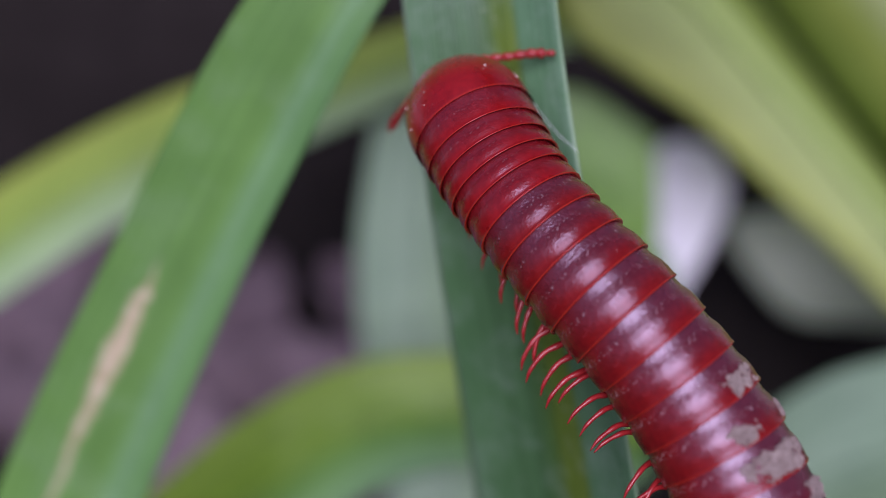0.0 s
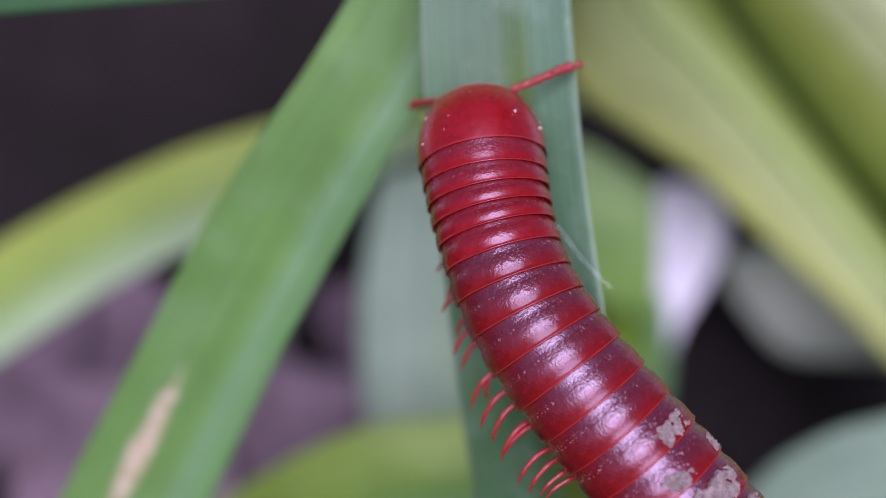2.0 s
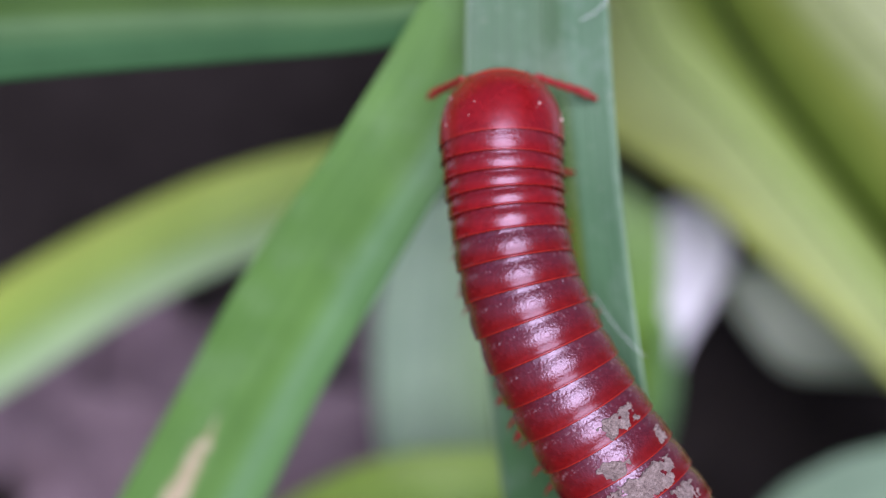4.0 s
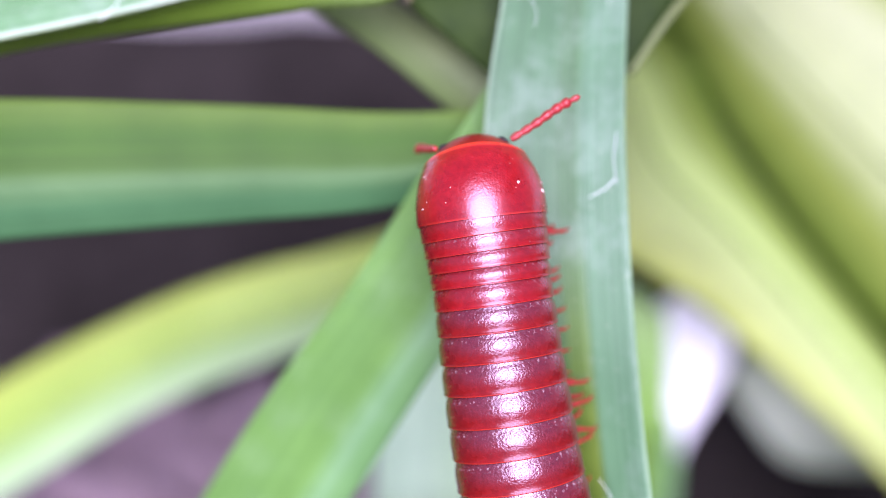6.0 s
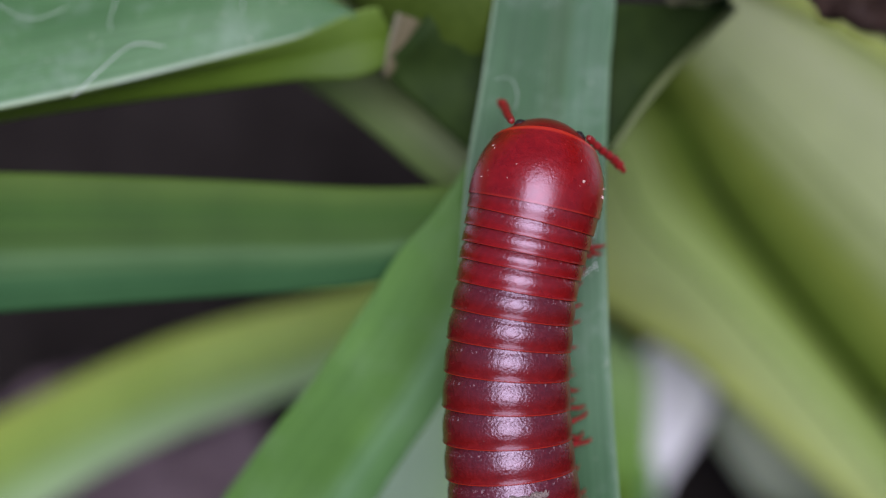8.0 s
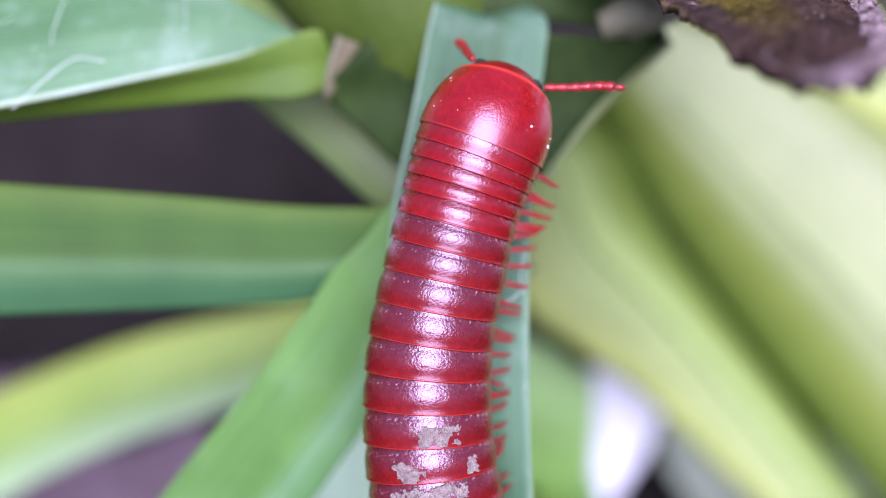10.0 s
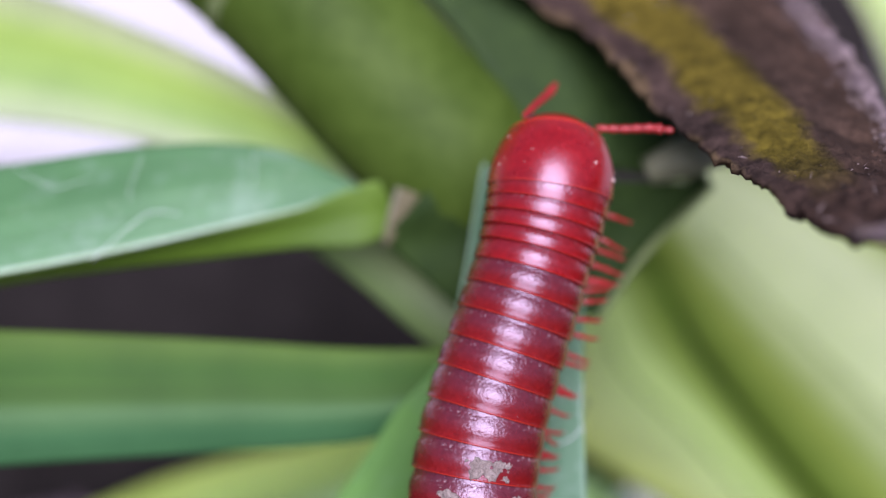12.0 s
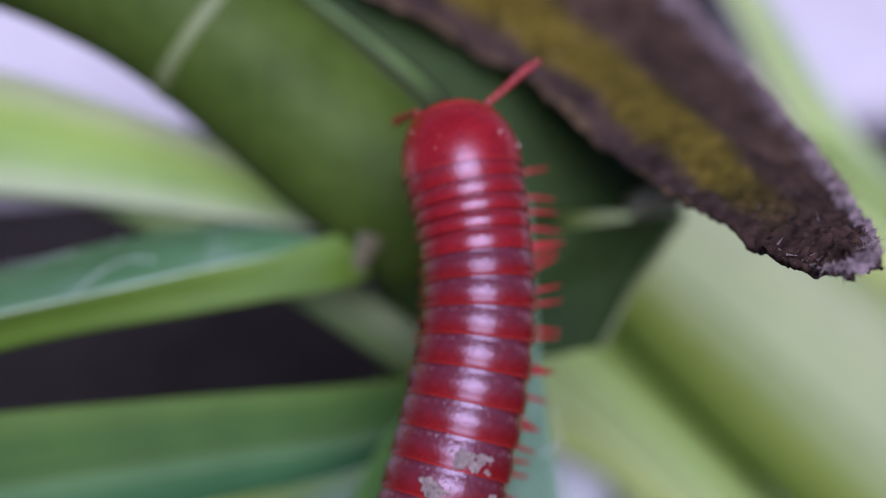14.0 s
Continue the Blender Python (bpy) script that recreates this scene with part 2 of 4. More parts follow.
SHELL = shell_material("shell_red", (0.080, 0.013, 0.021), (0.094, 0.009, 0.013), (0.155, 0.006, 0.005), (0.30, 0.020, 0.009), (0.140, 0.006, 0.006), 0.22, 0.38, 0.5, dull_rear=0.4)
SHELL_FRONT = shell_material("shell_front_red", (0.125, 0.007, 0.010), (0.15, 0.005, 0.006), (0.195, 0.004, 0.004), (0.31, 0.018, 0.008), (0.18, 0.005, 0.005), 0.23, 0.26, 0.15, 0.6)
COLLUM = shell_material("collum_red", (0.30, 0.009, 0.006), (0.22, 0.005, 0.005), (0.19, 0.004, 0.004), (0.28, 0.014, 0.007), (0.24, 0.006, 0.005), 0.22, 0.3, 0.0, 0.9, (0.50, 0.030, 0.012))
HEADRED = plain_material("head_red", (0.13, 0.004, 0.004), (0.26, 0.007, 0.006), 900, 0.3, 0.2)
LIMB = plain_material("limb_red", (0.17, 0.007, 0.008), (0.30, 0.018, 0.018), 1500, 0.3, 0.2)
JOINT = plain_material("pale_dust", (0.42, 0.25, 0.22), (0.60, 0.42, 0.38), 2000, 0.3, 0.1)
EYE = plain_material("eye_black", (0.006, 0.004, 0.004), (0.02, 0.01, 0.01), 3000, 0.55, 0.6, 0.00004)
MUD = plain_material("dried_mud", (0.15, 0.105, 0.095), (0.52, 0.42, 0.38), 2600, 0.95, 1.0, 0.0002, 0.2)
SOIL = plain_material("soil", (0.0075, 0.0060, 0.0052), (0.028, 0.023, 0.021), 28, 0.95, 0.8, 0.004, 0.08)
SLAB = plain_material("pale_slab", (0.35, 0.325, 0.335), (0.49, 0.465, 0.475), 14, 0.8, 0.3, 0.001, 0.3)
LITTER = plain_material("mauve_litter", (0.085, 0.056, 0.064), (0.23, 0.17, 0.19), 60, 0.85, 0.5, 0.001, 0.3)
CRUMB = plain_material("earth_crumbs", (0.035, 0.024, 0.023), (0.30, 0.225, 0.23), 700, 0.95, 0.6, 0.0001, 0.2)
FUZZ = plain_material("moss_fuzz", (0.030, 0.020, 0.018), (0.26, 0.195, 0.18), 1000, 0.9, 0.3)


def withered_material():
    """Dead leaf: violet brown felt with a sallow yellow band along the lower side and dark pits."""
    k = Nodes("withered_brown")
    tc = k.n("TexCoord")
    sep = k.n("SeparateXYZ")
    k.l(tc.outputs["UV"], sep.inputs[0])
    obj = tc.outputs["Object"]
    across = k.math("ADD", sep.outputs[0], k.math("MULTIPLY", k.math("SUBTRACT", k.noise(obj, 200, 4, 0.6), 0.5), 0.3))
    brown, sallow = (0.044, 0.030, 0.022), (0.084, 0.070, 0.009)
    colour = k.ramp(across, [(0.0, (0.075, 0.055, 0.03)), (0.03, (0.042, 0.029, 0.024)), (0.12, (0.042, 0.029, 0.024)), (0.2, sallow), (0.42, sallow), (0.52, brown), (0.80, (0.046, 0.030, 0.021)), (0.95, (0.047, 0.031, 0.024)), (1.0, (0.09, 0.066, 0.066))])
    along = k.ramp(sep.outputs[1], [(0.28, (1, 1, 1)), (0.42, (0, 0, 0))])
    colour = k.mix(colour, (0.044, 0.028, 0.021), along)
    felt = k.noise(obj, 1500, 5, 0.75)
    colour = k.mix(colour, k.ramp(felt, [(0.3, (0.45, 0.42, 0.42)), (0.7, (1.5, 1.45, 1.45))]), 0.85, "MULTIPLY")
    colour = k.mix(colour, k.ramp(k.noise(obj, 380, 4, 0.7), [(0.36, (0.5, 0.46, 0.44)), (0.64, (1.45, 1.35, 1.3))]), 0.8, "MULTIPLY")
    pits = k.ramp(k.noise(obj, 520, 2), [(0.70, (0, 0, 0)), (0.74, (1, 1, 1))])
    colour = k.mix(colour, (0.02, 0.015, 0.013), pits)
    k.l(colour, k.b.inputs["Base Color"])
    k.set(Roughness=0.9, Specular_IOR_Level=0.1)
    k.bump(k.math("SUBTRACT", felt, pits), 0.9, 0.0003)
    return k.m


WITHERED = withered_material()


# ---- building helpers
def part(name, bm, material, parent=None, label="", smooth=True):
    """Links a bmesh as one mesh object under a thing or a part."""
    me = bpy.data.meshes.new(name)
    bmesh.ops.recalc_face_normals(bm, faces=bm.faces)
    bm.to_mesh(me)
    bm.free()
    me.materials.append(material)
    for p in me.polygons:
        p.use_smooth = smooth
    ob = new(name, me)
    ob.parent = parent
    return tagged(ob, label)


def spline(points, n):
    """n + 1 places on a smooth curve through the points."""
    p = [Vector(q) for q in points]
    p = [2 * p[0] - p[1]] + p + [2 * p[-1] - p[-2]]
    out = []
    for i in range(n + 1):
        f = i / n * (len(p) - 3)
        k = min(int(f), len(p) - 4)
        t, (a, b, c, d) = f - k, p[k:k + 4]
        out.append(0.5 * (2 * b + (c - a) * t + (2 * a - 5 * b + 4 * c - d) * t * t + (3 * b - a - 3 * c + d) * t ** 3))
    return out


def sheet(left, right, fold=0.0, crease=0.5, thick=0.25, along=44, across=16, ripple=0.0, ribs=0, waver=0.0, seed=0, ragged=0.0):
    """A blade between two edge curves (millimetres): folded by `fold` along the crease, ribbed, with real thickness."""
    bm = bmesh.new()
    layer = bm.loops.layers.uv.new("uv")
    a, b = spline(left, along), spline(right, along)
    rows = [[], []]
    for i in range(along + 1):
        across_dir = (b[i] - a[i])
        j = min(i, along - 1)
        forward = (a[j + 1] + b[j + 1] - a[j] - b[j])
        normal = across_dir.cross(forward).normalized()
        if normal.z < 0:
            normal = -normal
        top, low = [], []
        for s in range(across + 1):
            u = s / across
            peak = u / crease if u < crease else (1 - u) / (1 - crease)
            place = a[i] + across_dir * u + normal * (fold * peak + ripple * math.sin(u * ribs * 2 * math.pi))
            if waver:
                place = place + normal * waver * (noise.noise(place * 0.25 + Vector((seed, 0, 0)))) + (across_dir.normalized() * waver * 0.3 * noise.noise(place * 0.5 + Vector((0, seed, 0))))
            if ragged:
                edge = max(0.0, 1 - 7 * min(u, 1 - u, 0.7 * i / along))
                place = place + normal * ragged * (noise.noise(place * 1.4) + 0.5 * noise.noise(place * 4.0)) + ragged * 1.3 * edge * noise.noise_vector(place * 1.1) + ragged * 0.7 * edge * noise.noise_vector(place * 3.7)
            rim = 0.25 + 0.75 * min(1, 6 * min(u, 1 - u))
            top.append((place, u, i / along))
            low.append((place - normal * thick * rim, u, i / along))
        rows[0].append(top)
        rows[1].append(low)
    made = [[[bm.verts.new(q[0] * MM) for q in r] for r in side] for side in rows]
    uvs = {}
    for side in (0, 1):
        for r, vr in zip(rows[side], made[side]):
            for q, v in zip(r, vr):
                uvs[v] = (q[1], q[2])

    def face(*vs):
        f = bm.faces.new(vs)
        for loop in f.loops:
            loop[layer].uv = uvs[loop.vert]

    for i in range(along):
        for s in range(across):
            face(made[0][i][s], made[0][i][s + 1], made[0][i + 1][s + 1], made[0][i + 1][s])
            face(made[1][i][s], made[1][i + 1][s], made[1][i + 1][s + 1], made[1][i][s + 1])
        for s in (0, across):
            face(made[0][i][s], made[0][i + 1][s], made[1][i + 1][s], made[1][i][s])
    for i in (0, along):
        for s in range(across):
            face(made[0][i][s], made[0][i][s + 1], made[1][i][s + 1], made[1][i][s])
    return bm


def tube(points, radii, sides=14, steps=24, bm=None, flat=1.0, caps=True):
    """A round tube (millimetres) along a smooth curve, with radii spread evenly along it."""
    bm = bm or bmesh.new()
    p = spline(points, steps)
    rings, side = [], None
    for i, q in enumerate(p):
        way = (p[min(i + 1, steps)] - p[max(i - 1, 0)]).normalized()
        side = way.orthogonal().normalized() if side is None else (side - way * side.dot(way)).normalized()
        up = way.cross(side)
        f = i / steps * (len(radii) - 1)
        k = min(int(f), len(radii) - 2)
        r = radii[k] + (radii[k + 1] - radii[k]) * (f - k)
        rings.append([bm.verts.new((q + r * (math.cos(2 * math.pi * j / sides) * side + flat * math.sin(2 * math.pi * j / sides) * up)) * MM) for j in range(sides)])
    for a, b in zip(rings, rings[1:]):
        for j in range(sides):
            bm.faces.new((a[j], a[(j + 1) % sides], b[(j + 1) % sides], b[j]))
    if caps:
        bm.faces.new(rings[0][::-1])
        bm.faces.new(rings[-1])
    return bm


def thing(name, label, category, kind="", group=""):
    ob = new(name)
    ob.matrix_world = BASE
    ob.empty_display_size = 0.005
    return tagged(ob, label, category, group, kind)


def flat_thing(name, bm, material, label, category, group="", kind=""):
    ob = part(name, bm, material)
    ob.matrix_world = BASE
    return tagged(ob, label, category, group, kind)


# ---- ground: dark soil that runs to the horizon, pale slabs beyond the plants
def ground():
    bm = bmesh.new()
    far, near = 400.0, 0.6
    xs = [-far, -20, -3] + [-near + 2 * near * i / 90 for i in range(91)] + [3, 20, far]
    grid = [[bm.verts.new((x, y, 0.006 * noise.noise(Vector((x * 25, y * 25, 0))) + 0.003 * noise.noise(Vector((x * 90, y * 90, 3))) if abs(x) < near and abs(y) < near else 0)) for x in xs] for y in xs]
    for a, b in zip(grid, grid[1:]):
        for i in range(len(xs) - 1):
            bm.faces.new((a[i], a[i + 1], b[i + 1], b[i]))
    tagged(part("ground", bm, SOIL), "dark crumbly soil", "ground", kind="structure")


def slab(x0, x1, y0, y1, h):
    bm = bmesh.new()
    bmesh.ops.create_cube(bm, size=1)
    for v in bm.verts:
        v.co = Vector(((x0 + x1) / 2 + v.co.x * (x1 - x0), (y0 + y1) / 2 + v.co.y * (y1 - y0), (v.co.z + 0.5) * (h + 0.03) - 0.03))
    bmesh.ops.bevel(bm, geom=list(bm.edges), offset=0.004, segments=3, affect="EDGES", profile=0.5)
    return bm


ground()
for row in range(4):
    for k in range(8):
        x, y = (-1.70 + 0.42 * k, 0.149 + 0.32 * row) if k < 4 else (0.094 + 0.42 * (k - 4), 0.152 + 0.32 * row)
        tagged(part("paving_slab", slab(x, x + 0.412, y, y + 0.312, 0.008), SLAB), "pale grey concrete paving slab", "paving slab", "paving beyond the plants")


def dead_leaf(x, y, size, turn, curl, material, label, name="fallen_leaf", rise=0.004):
    """A dry leaf lying on the soil, pointed at both ends, curled along its midrib."""
    left, right = [], []
    for i in range(7):
        f = i / 6
        half = size * 0.27 * math.sin(math.pi * min(max(f, 0.03), 0.97)) ** 0.8 * 1000
        bend = math.sin(f * 3) * size * 80
        left.append((bend - half, (f - 0.5) * size * 1000, curl * size * 260 * (0.5 + 0.5 * math.sin(f * 5))))
        right.append((bend + half, (f - 0.5) * size * 1000, curl * size * 200))
    ob = part(name, sheet(left, right, -size * 60, 0.5, 0.5, 24, 12, 0, 0, size * 60, turn), material)
    ob.matrix_world = pose(x, y, rise, 0, 0, turn)
    middle = [Vector(a).lerp(Vector(b), 0.5) + Vector((0, 0, 0.2 - size * 60)) for a, b in zip(left, right)]
    part("midrib", tube(middle, [0.5, 0.7, 0.4], 8, 20), material, ob)
    return tagged(ob, label, "fallen leaf", "leaf litter")


for x, y, size, turn, curl in ((-0.052, 0.030, 0.05, 40, 0.3), (-0.075, 0.052, 0.045, -30, 0.2), (-0.03, 0.042, 0.032, 110, 0.25), (-0.085, 0.02, 0.05, 75, 0.3), (-0.058, 0.052, 0.044, 10, 0.2), (-0.02, 0.03, 0.04, 65, 0.2), (-0.042, 0.054, 0.032, -25, 0.2), (-0.017, 0.056, 0.028, 50, 0.25)):
    dead_leaf(x, y, size, turn, curl, LITTER, "dry mauve-brown leaf lying on the soil")

# ---- the plant on which the millipede climbs
plant = thing("cane_plant", "green cane plant with long strap-shaped grassy leaves", "plant")
part("stem", tube([(-66, 74, -16), (-50, 69.5, -11), (-35, 65.2, -8), (-26, 61.2, -7), (-18.6, 55.8, -6.6), (-10.4, 47.6, -6.5), (-4.5, 41.5, -8), (-2, 36, -22), (-1, 28, -45), (1, 14, -72), (3, -2, -97), (4, -10, -108)], [5.5, 5.6, 5.7, 5.9, 5.9, 6.0, 5.8, 5.0, 4.0, 3.6, 3.4, 3.4], 32, 84), STEM, plant, "thick green jointed cane")
part("stem_joint", tube([(-19.2, 56.3, -6.6), (-18.8, 55.95, -6.6), (-18.4, 55.6, -6.6)], [5.9, 6.05, 6.03, 5.95], 32, 8), DULL, plant, "pale raised joint ring of the cane")
strap = part("leaf_blade", sheet([(6, -62, -12), (0.4, -37, -15), (-2.1, -16.0, -10), (-4.3, 1.4, -3.4), (-5.8, 17, 1.0), (-5.7, 29, 1.0), (-4.7, 36.5, -0.2), (-4.1, 41.0, -0.9), (-3.7, 42.8, -1.2), (-3.2, 43.8, -3.6), (-2.6, 44.2, -7.0)],
                         [(16, -62, -4), (10.7, -32, 2), (7.1, -12, 3.2), (4.3, 5, 3.4), (3.05, 16, 3.0), (2.45, 28, 1.5), (2.75, 36.5, -0.6), (3.0, 39.6, -1.2), (3.05, 42.2, -2.0), (1.9, 43.4, -4.0), (0.4, 44.0, -7.0)], -0.9, 0.52, 0.3, 80, 24, 0.035, 11), BLADE, plant, "smooth bluish green strap leaf with pale edges")
part("leaf_blade", sheet([(-58, -68, -24), (-44.5, -35, -16), (-34.7, -13.6, -12), (-26.2, 1.1, -9), (-22.0, 8.0, -7), (-17.7, 14.2, -5), (-14.4, 18.5, -4), (-11.1, 23.5, -3.3), (-9.2, 26.5, -2.8), (-7.0, 29.0, -2.3), (-4.6, 33.0, -1.9)],
                         [(-46, -70, -26), (-34, -36, -17), (-25.0, -16.2, -12), (-17.6, -1.4, -9), (-14.0, 5.0, -7.2), (-9.2, 13.0, -5), (-7.3, 16.0, -4.4), (-5.4, 19.6, -3.8), (-4.0, 23.0, -3.2), (-2.4, 27.0, -2.5), (-1.2, 31.5, -2)], -0.8, 0.66, 0.3, 80, 20, 0.03, 10), SLANT, plant, "green strap leaf with a bleached brown scar")
part("leaf_blade", sheet([(-66, 30.0, -5), (-48, 30.4, -3), (-35, 30.7, -2.4), (-21.5, 30.5, -3.4), (-12.6, 30.2, -4.4), (-7.7, 30.3, -4.8), (-3, 30.6, -5)],
                         [(-66, 18.5, -6), (-48, 20.6, -4.2), (-35.4, 22.0, -3.4), (-21.7, 23.2, -4.2), (-14.6, 23.8, -4.8), (-10.6, 24.4, -5.2), (-5, 26.0, -5.4)], 0.9, 0.62, 0.3, 60, 20, 0.03, 10), SIDE, plant, "green strap leaf with a pale raised midrib")
fold_line = [(-60, 27.0, 2.5), (-46, 31.2, 2.0), (-34, 33.8, 1.0), (-27.8, 35.3, 0.2), (-21.2, 37.2, -0.9), (-15.8, 38.9, -2.1), (-12.4, 40.2, -3.0)]
upper_face = part("leaf_blade", sheet([(-60, 39.0, -3), (-46, 40.0, -3), (-35.4, 41.3, -3), (-28, 42.6, -3), (-21.5, 43.2, -3), (-16.8, 42.7, -3), (-12.0, 40.6, -3.1)], fold_line, 0.35, 0.5, 0.3, 60, 20, 0.03, 9), WAXY, plant, "waxy light green strap leaf folded along its edge")
under_face = part("leaf_blade", sheet(fold_line[:-1] + [(-11.6, 40.9, -2.9), (-9.6, 40.8, -4.0)], [(-60, 26.0, -1.4), (-46, 30.6, -1.8), (-34.4, 33.4, -2.2), (-28, 34.6, -2.6), (-21.4, 35.7, -3.4), (-15.8, 36.6, -3.9), (-12.0, 36.9, -4.0), (-9.2, 38.4, -4.9)], -0.3, 0.5, 0.25, 60, 14, 0.02, 6), UNDER, plant, "yellowish underside of the folded leaf")
part("leaf_blade", sheet([(-70, 63, -30), (-52, 60.8, -24), (-38.3, 57.2, -20), (-25.2, 51.8, -16), (-12.4, 44.9, -11)], [(-70, 48, -30), (-52, 47.8, -24), (-38.8, 46.8, -20), (-26.6, 44.6, -16), (-12.0, 41.2, -11)], 0.5, 0.4, 0.3, 50, 14, 0.03, 7), LIGHT, plant, "bright lime green leaf lit from above")
part("leaf_blade", sheet([(-44, 61, -28), (-26, 48, -18), (-11.3, 38.3, -12), (-4.4, 32.9, -10), (4, 27, -10)], [(-50, 58, -28), (-31, 46, -19), (-15.2, 36.6, -12.4), (-7.4, 30.6, -11), (2, 24, -11)], 0.4, 0.5, 0.3, 40, 12, 0.03, 6), DULL, plant, "dull green leaf behind the joint")
part("dry_bract", sheet([(-10.5, 37.0, -4.3), (-10.3, 38.6, -3.4), (-9.8, 40.4, -2.7), (-9.3, 42.0, -2.1), (-8.8, 43.4, -1.4)], [(-10.2, 36.9, -4.4), (-9.0, 38.4, -3.6), (-7.6, 40.2, -1.9), (-6.6, 41.9, -1.15), (-6.0, 43.4, -1.0)], 0.05, 0.5, 0.05, 26, 12, 0.02, 5, 0.1, 3), BRACT, plant, "dry beige papery bract at the leaf base")
sheath = part("leaf_sheath", sheet([(-5.0, 32.4, -5.2), (-8.0, 35.0, -4.8), (-10.4, 37.3, -4.4), (-8.8, 39.2, -2.4), (-7.0, 41.5, -1.4)], [(3.6, 32.8, -4.6), (5.0, 35.0, -4.7), (6.4, 37.0, -4.8), (9.0, 39.6, -5.6), (11.2, 42.0, -6.4)], 1.5, 0.5, 0.3, 30, 18, 0.03, 7), SHADED_SHEATH, plant, "green sheath round the cane, shade put into its dark colour")
# added sheet that fills the shaded gap between cane and withered leaf
filler_sheath = part("leaf_sheath", sheet([(-26, 69, -4.5), (-16, 60, -3.6), (-6, 51, -3.6), (-2, 42.6, -3.0)], [(-12, 74, -9), (-4, 66, -8.5), (5, 57, -8), (11.4, 42.0, -7.0)], 0.8, 0.5, 0.3, 30, 14, 0.03, 7), SHADED_SHEATH, plant, "sheath added beside the cane as dark filler, coloured like shade")
rim = part("sheath_edge", tube([(3.5, 32.6, -4.5), (6.5, 36.9, -4.7), (11.3, 41.9, -6.3)], [0.22, 0.3, 0.25], 10, 24), DULL, plant, "pale rim of the sheath")
knob = part("leaf_base", tube([(6.6, 42.4, -4.8), (9.2, 43.4, -4.2), (11.6, 43.9, -5.4)], [0.9, 1.5, 0.8], 18, 18), KNOB, plant, "pale knob where leaves join the cane")
part("leaf_blade", sheet([(-25, 70.6, -7), (-12.8, 58.0, -3.9), (-8.7, 54.3, -3.8), (-5.4, 51.2, -4.0), (-2.6, 48.8, -5.2)], [(-23.6, 71.9, -7.4), (-11.0, 58.9, -4.4), (-7.1, 55.0, -4.3), (-4.4, 51.7, -4.5), (-2.4, 48.9, -5.3)], 0.2, 0.5, 0.2, 30, 8), EDGE, plant, "light green thin leaf edge tapering along the cane")

# ---- leaves of the plants behind
def far_leaf(left, right, material, label, fold=1.2, crease=0.5, group="leaves behind"):
    ob = flat_thing("background_leaf", sheet(left, right, fold, crease, 0.35, 44, 14, 0.05, 6, 0.3, len(label)), material, label, "leaf", group)
    middle = [Vector(a).lerp(Vector(b), crease) + Vector((0, 0, fold + 0.25)) for a, b in zip(left, right)]
    part("midrib", tube(middle, [0.12, 0.22, 0.18], 8, 30), material, ob)


far_leaf([(-98, -22, -66), (-70, -4, -56), (-52.5, 7, -50), (-34, 16, -49), (-18, 20.5, -50), (-6, 24, -51), (10, 27, -56)], [(-96, -32, -66), (-70, -15, -56), (-52.5, -5, -50), (-36.4, 4.6, -49), (-19.4, 11.4, -50), (-6, 17, -51), (11, 22, -56)], LIME, "yellow-green strap leaf arching out of the shade")
far_leaf([(-14, 14, -56), (-16.5, 0, -60), (-16, -16, -64), (-12, -40, -68)], [(-3, 16, -56), (-3, 0, -60), (-2, -16, -64), (2, -40, -68)], MINT, "pale mint green upright leaf")
far_leaf([(-46, -34, -48), (-30, -19, -42), (-16, -10.6, -40), (-3, -9.4, -40), (12, -13, -42)], [(-40, -46, -48), (-22, -30, -44), (-12, -22, -42), (-2, -20, -41), (13, -22, -43)], GRASS, "broad arching green leaf low down")
far_leaf([(20, -22, -52), (28, -14.2, -50), (38, -10.6, -50), (60, -6, -54)], [(24, -40, -56), (32, -32, -54), (44, -28, -54), (64, -24, -56)], DUSK, "dull green leaf low in the shade")
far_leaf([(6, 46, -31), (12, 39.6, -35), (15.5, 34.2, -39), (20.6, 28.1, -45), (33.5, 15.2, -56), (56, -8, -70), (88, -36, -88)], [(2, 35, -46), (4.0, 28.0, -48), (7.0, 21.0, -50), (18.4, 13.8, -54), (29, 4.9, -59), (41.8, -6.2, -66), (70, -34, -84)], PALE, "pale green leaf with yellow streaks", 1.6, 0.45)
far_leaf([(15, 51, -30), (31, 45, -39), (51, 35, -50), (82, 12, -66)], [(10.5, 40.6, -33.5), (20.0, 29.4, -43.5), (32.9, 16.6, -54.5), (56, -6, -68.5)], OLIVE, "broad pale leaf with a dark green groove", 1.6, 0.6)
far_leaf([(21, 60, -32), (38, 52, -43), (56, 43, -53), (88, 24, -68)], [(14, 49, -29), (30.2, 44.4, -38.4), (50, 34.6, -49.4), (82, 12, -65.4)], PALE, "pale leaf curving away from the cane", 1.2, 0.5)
far_leaf([(-2, 18, -62), (8, 17.5, -63), (16.5, 12.5, -66)], [(-3, 4, -66), (6, 1, -66), (16.5, -3, -68)], FRESH, "fresh green leaf deep in the shade", 1.0, 0.5)
far_leaf([(20.4, 13.9, -81), (17.2, 10.8, -82), (15.8, 4.5, -83), (15.7, -3.0, -84), (18.2, -11.5, -86)], [(25.6, 12.9, -81), (27.8, 7.6, -82), (25.4, 1.0, -83), (22.0, -5.0, -84), (20.2, -11.6, -86)], WHITE, "bleached white leaf scrap", 1.0)
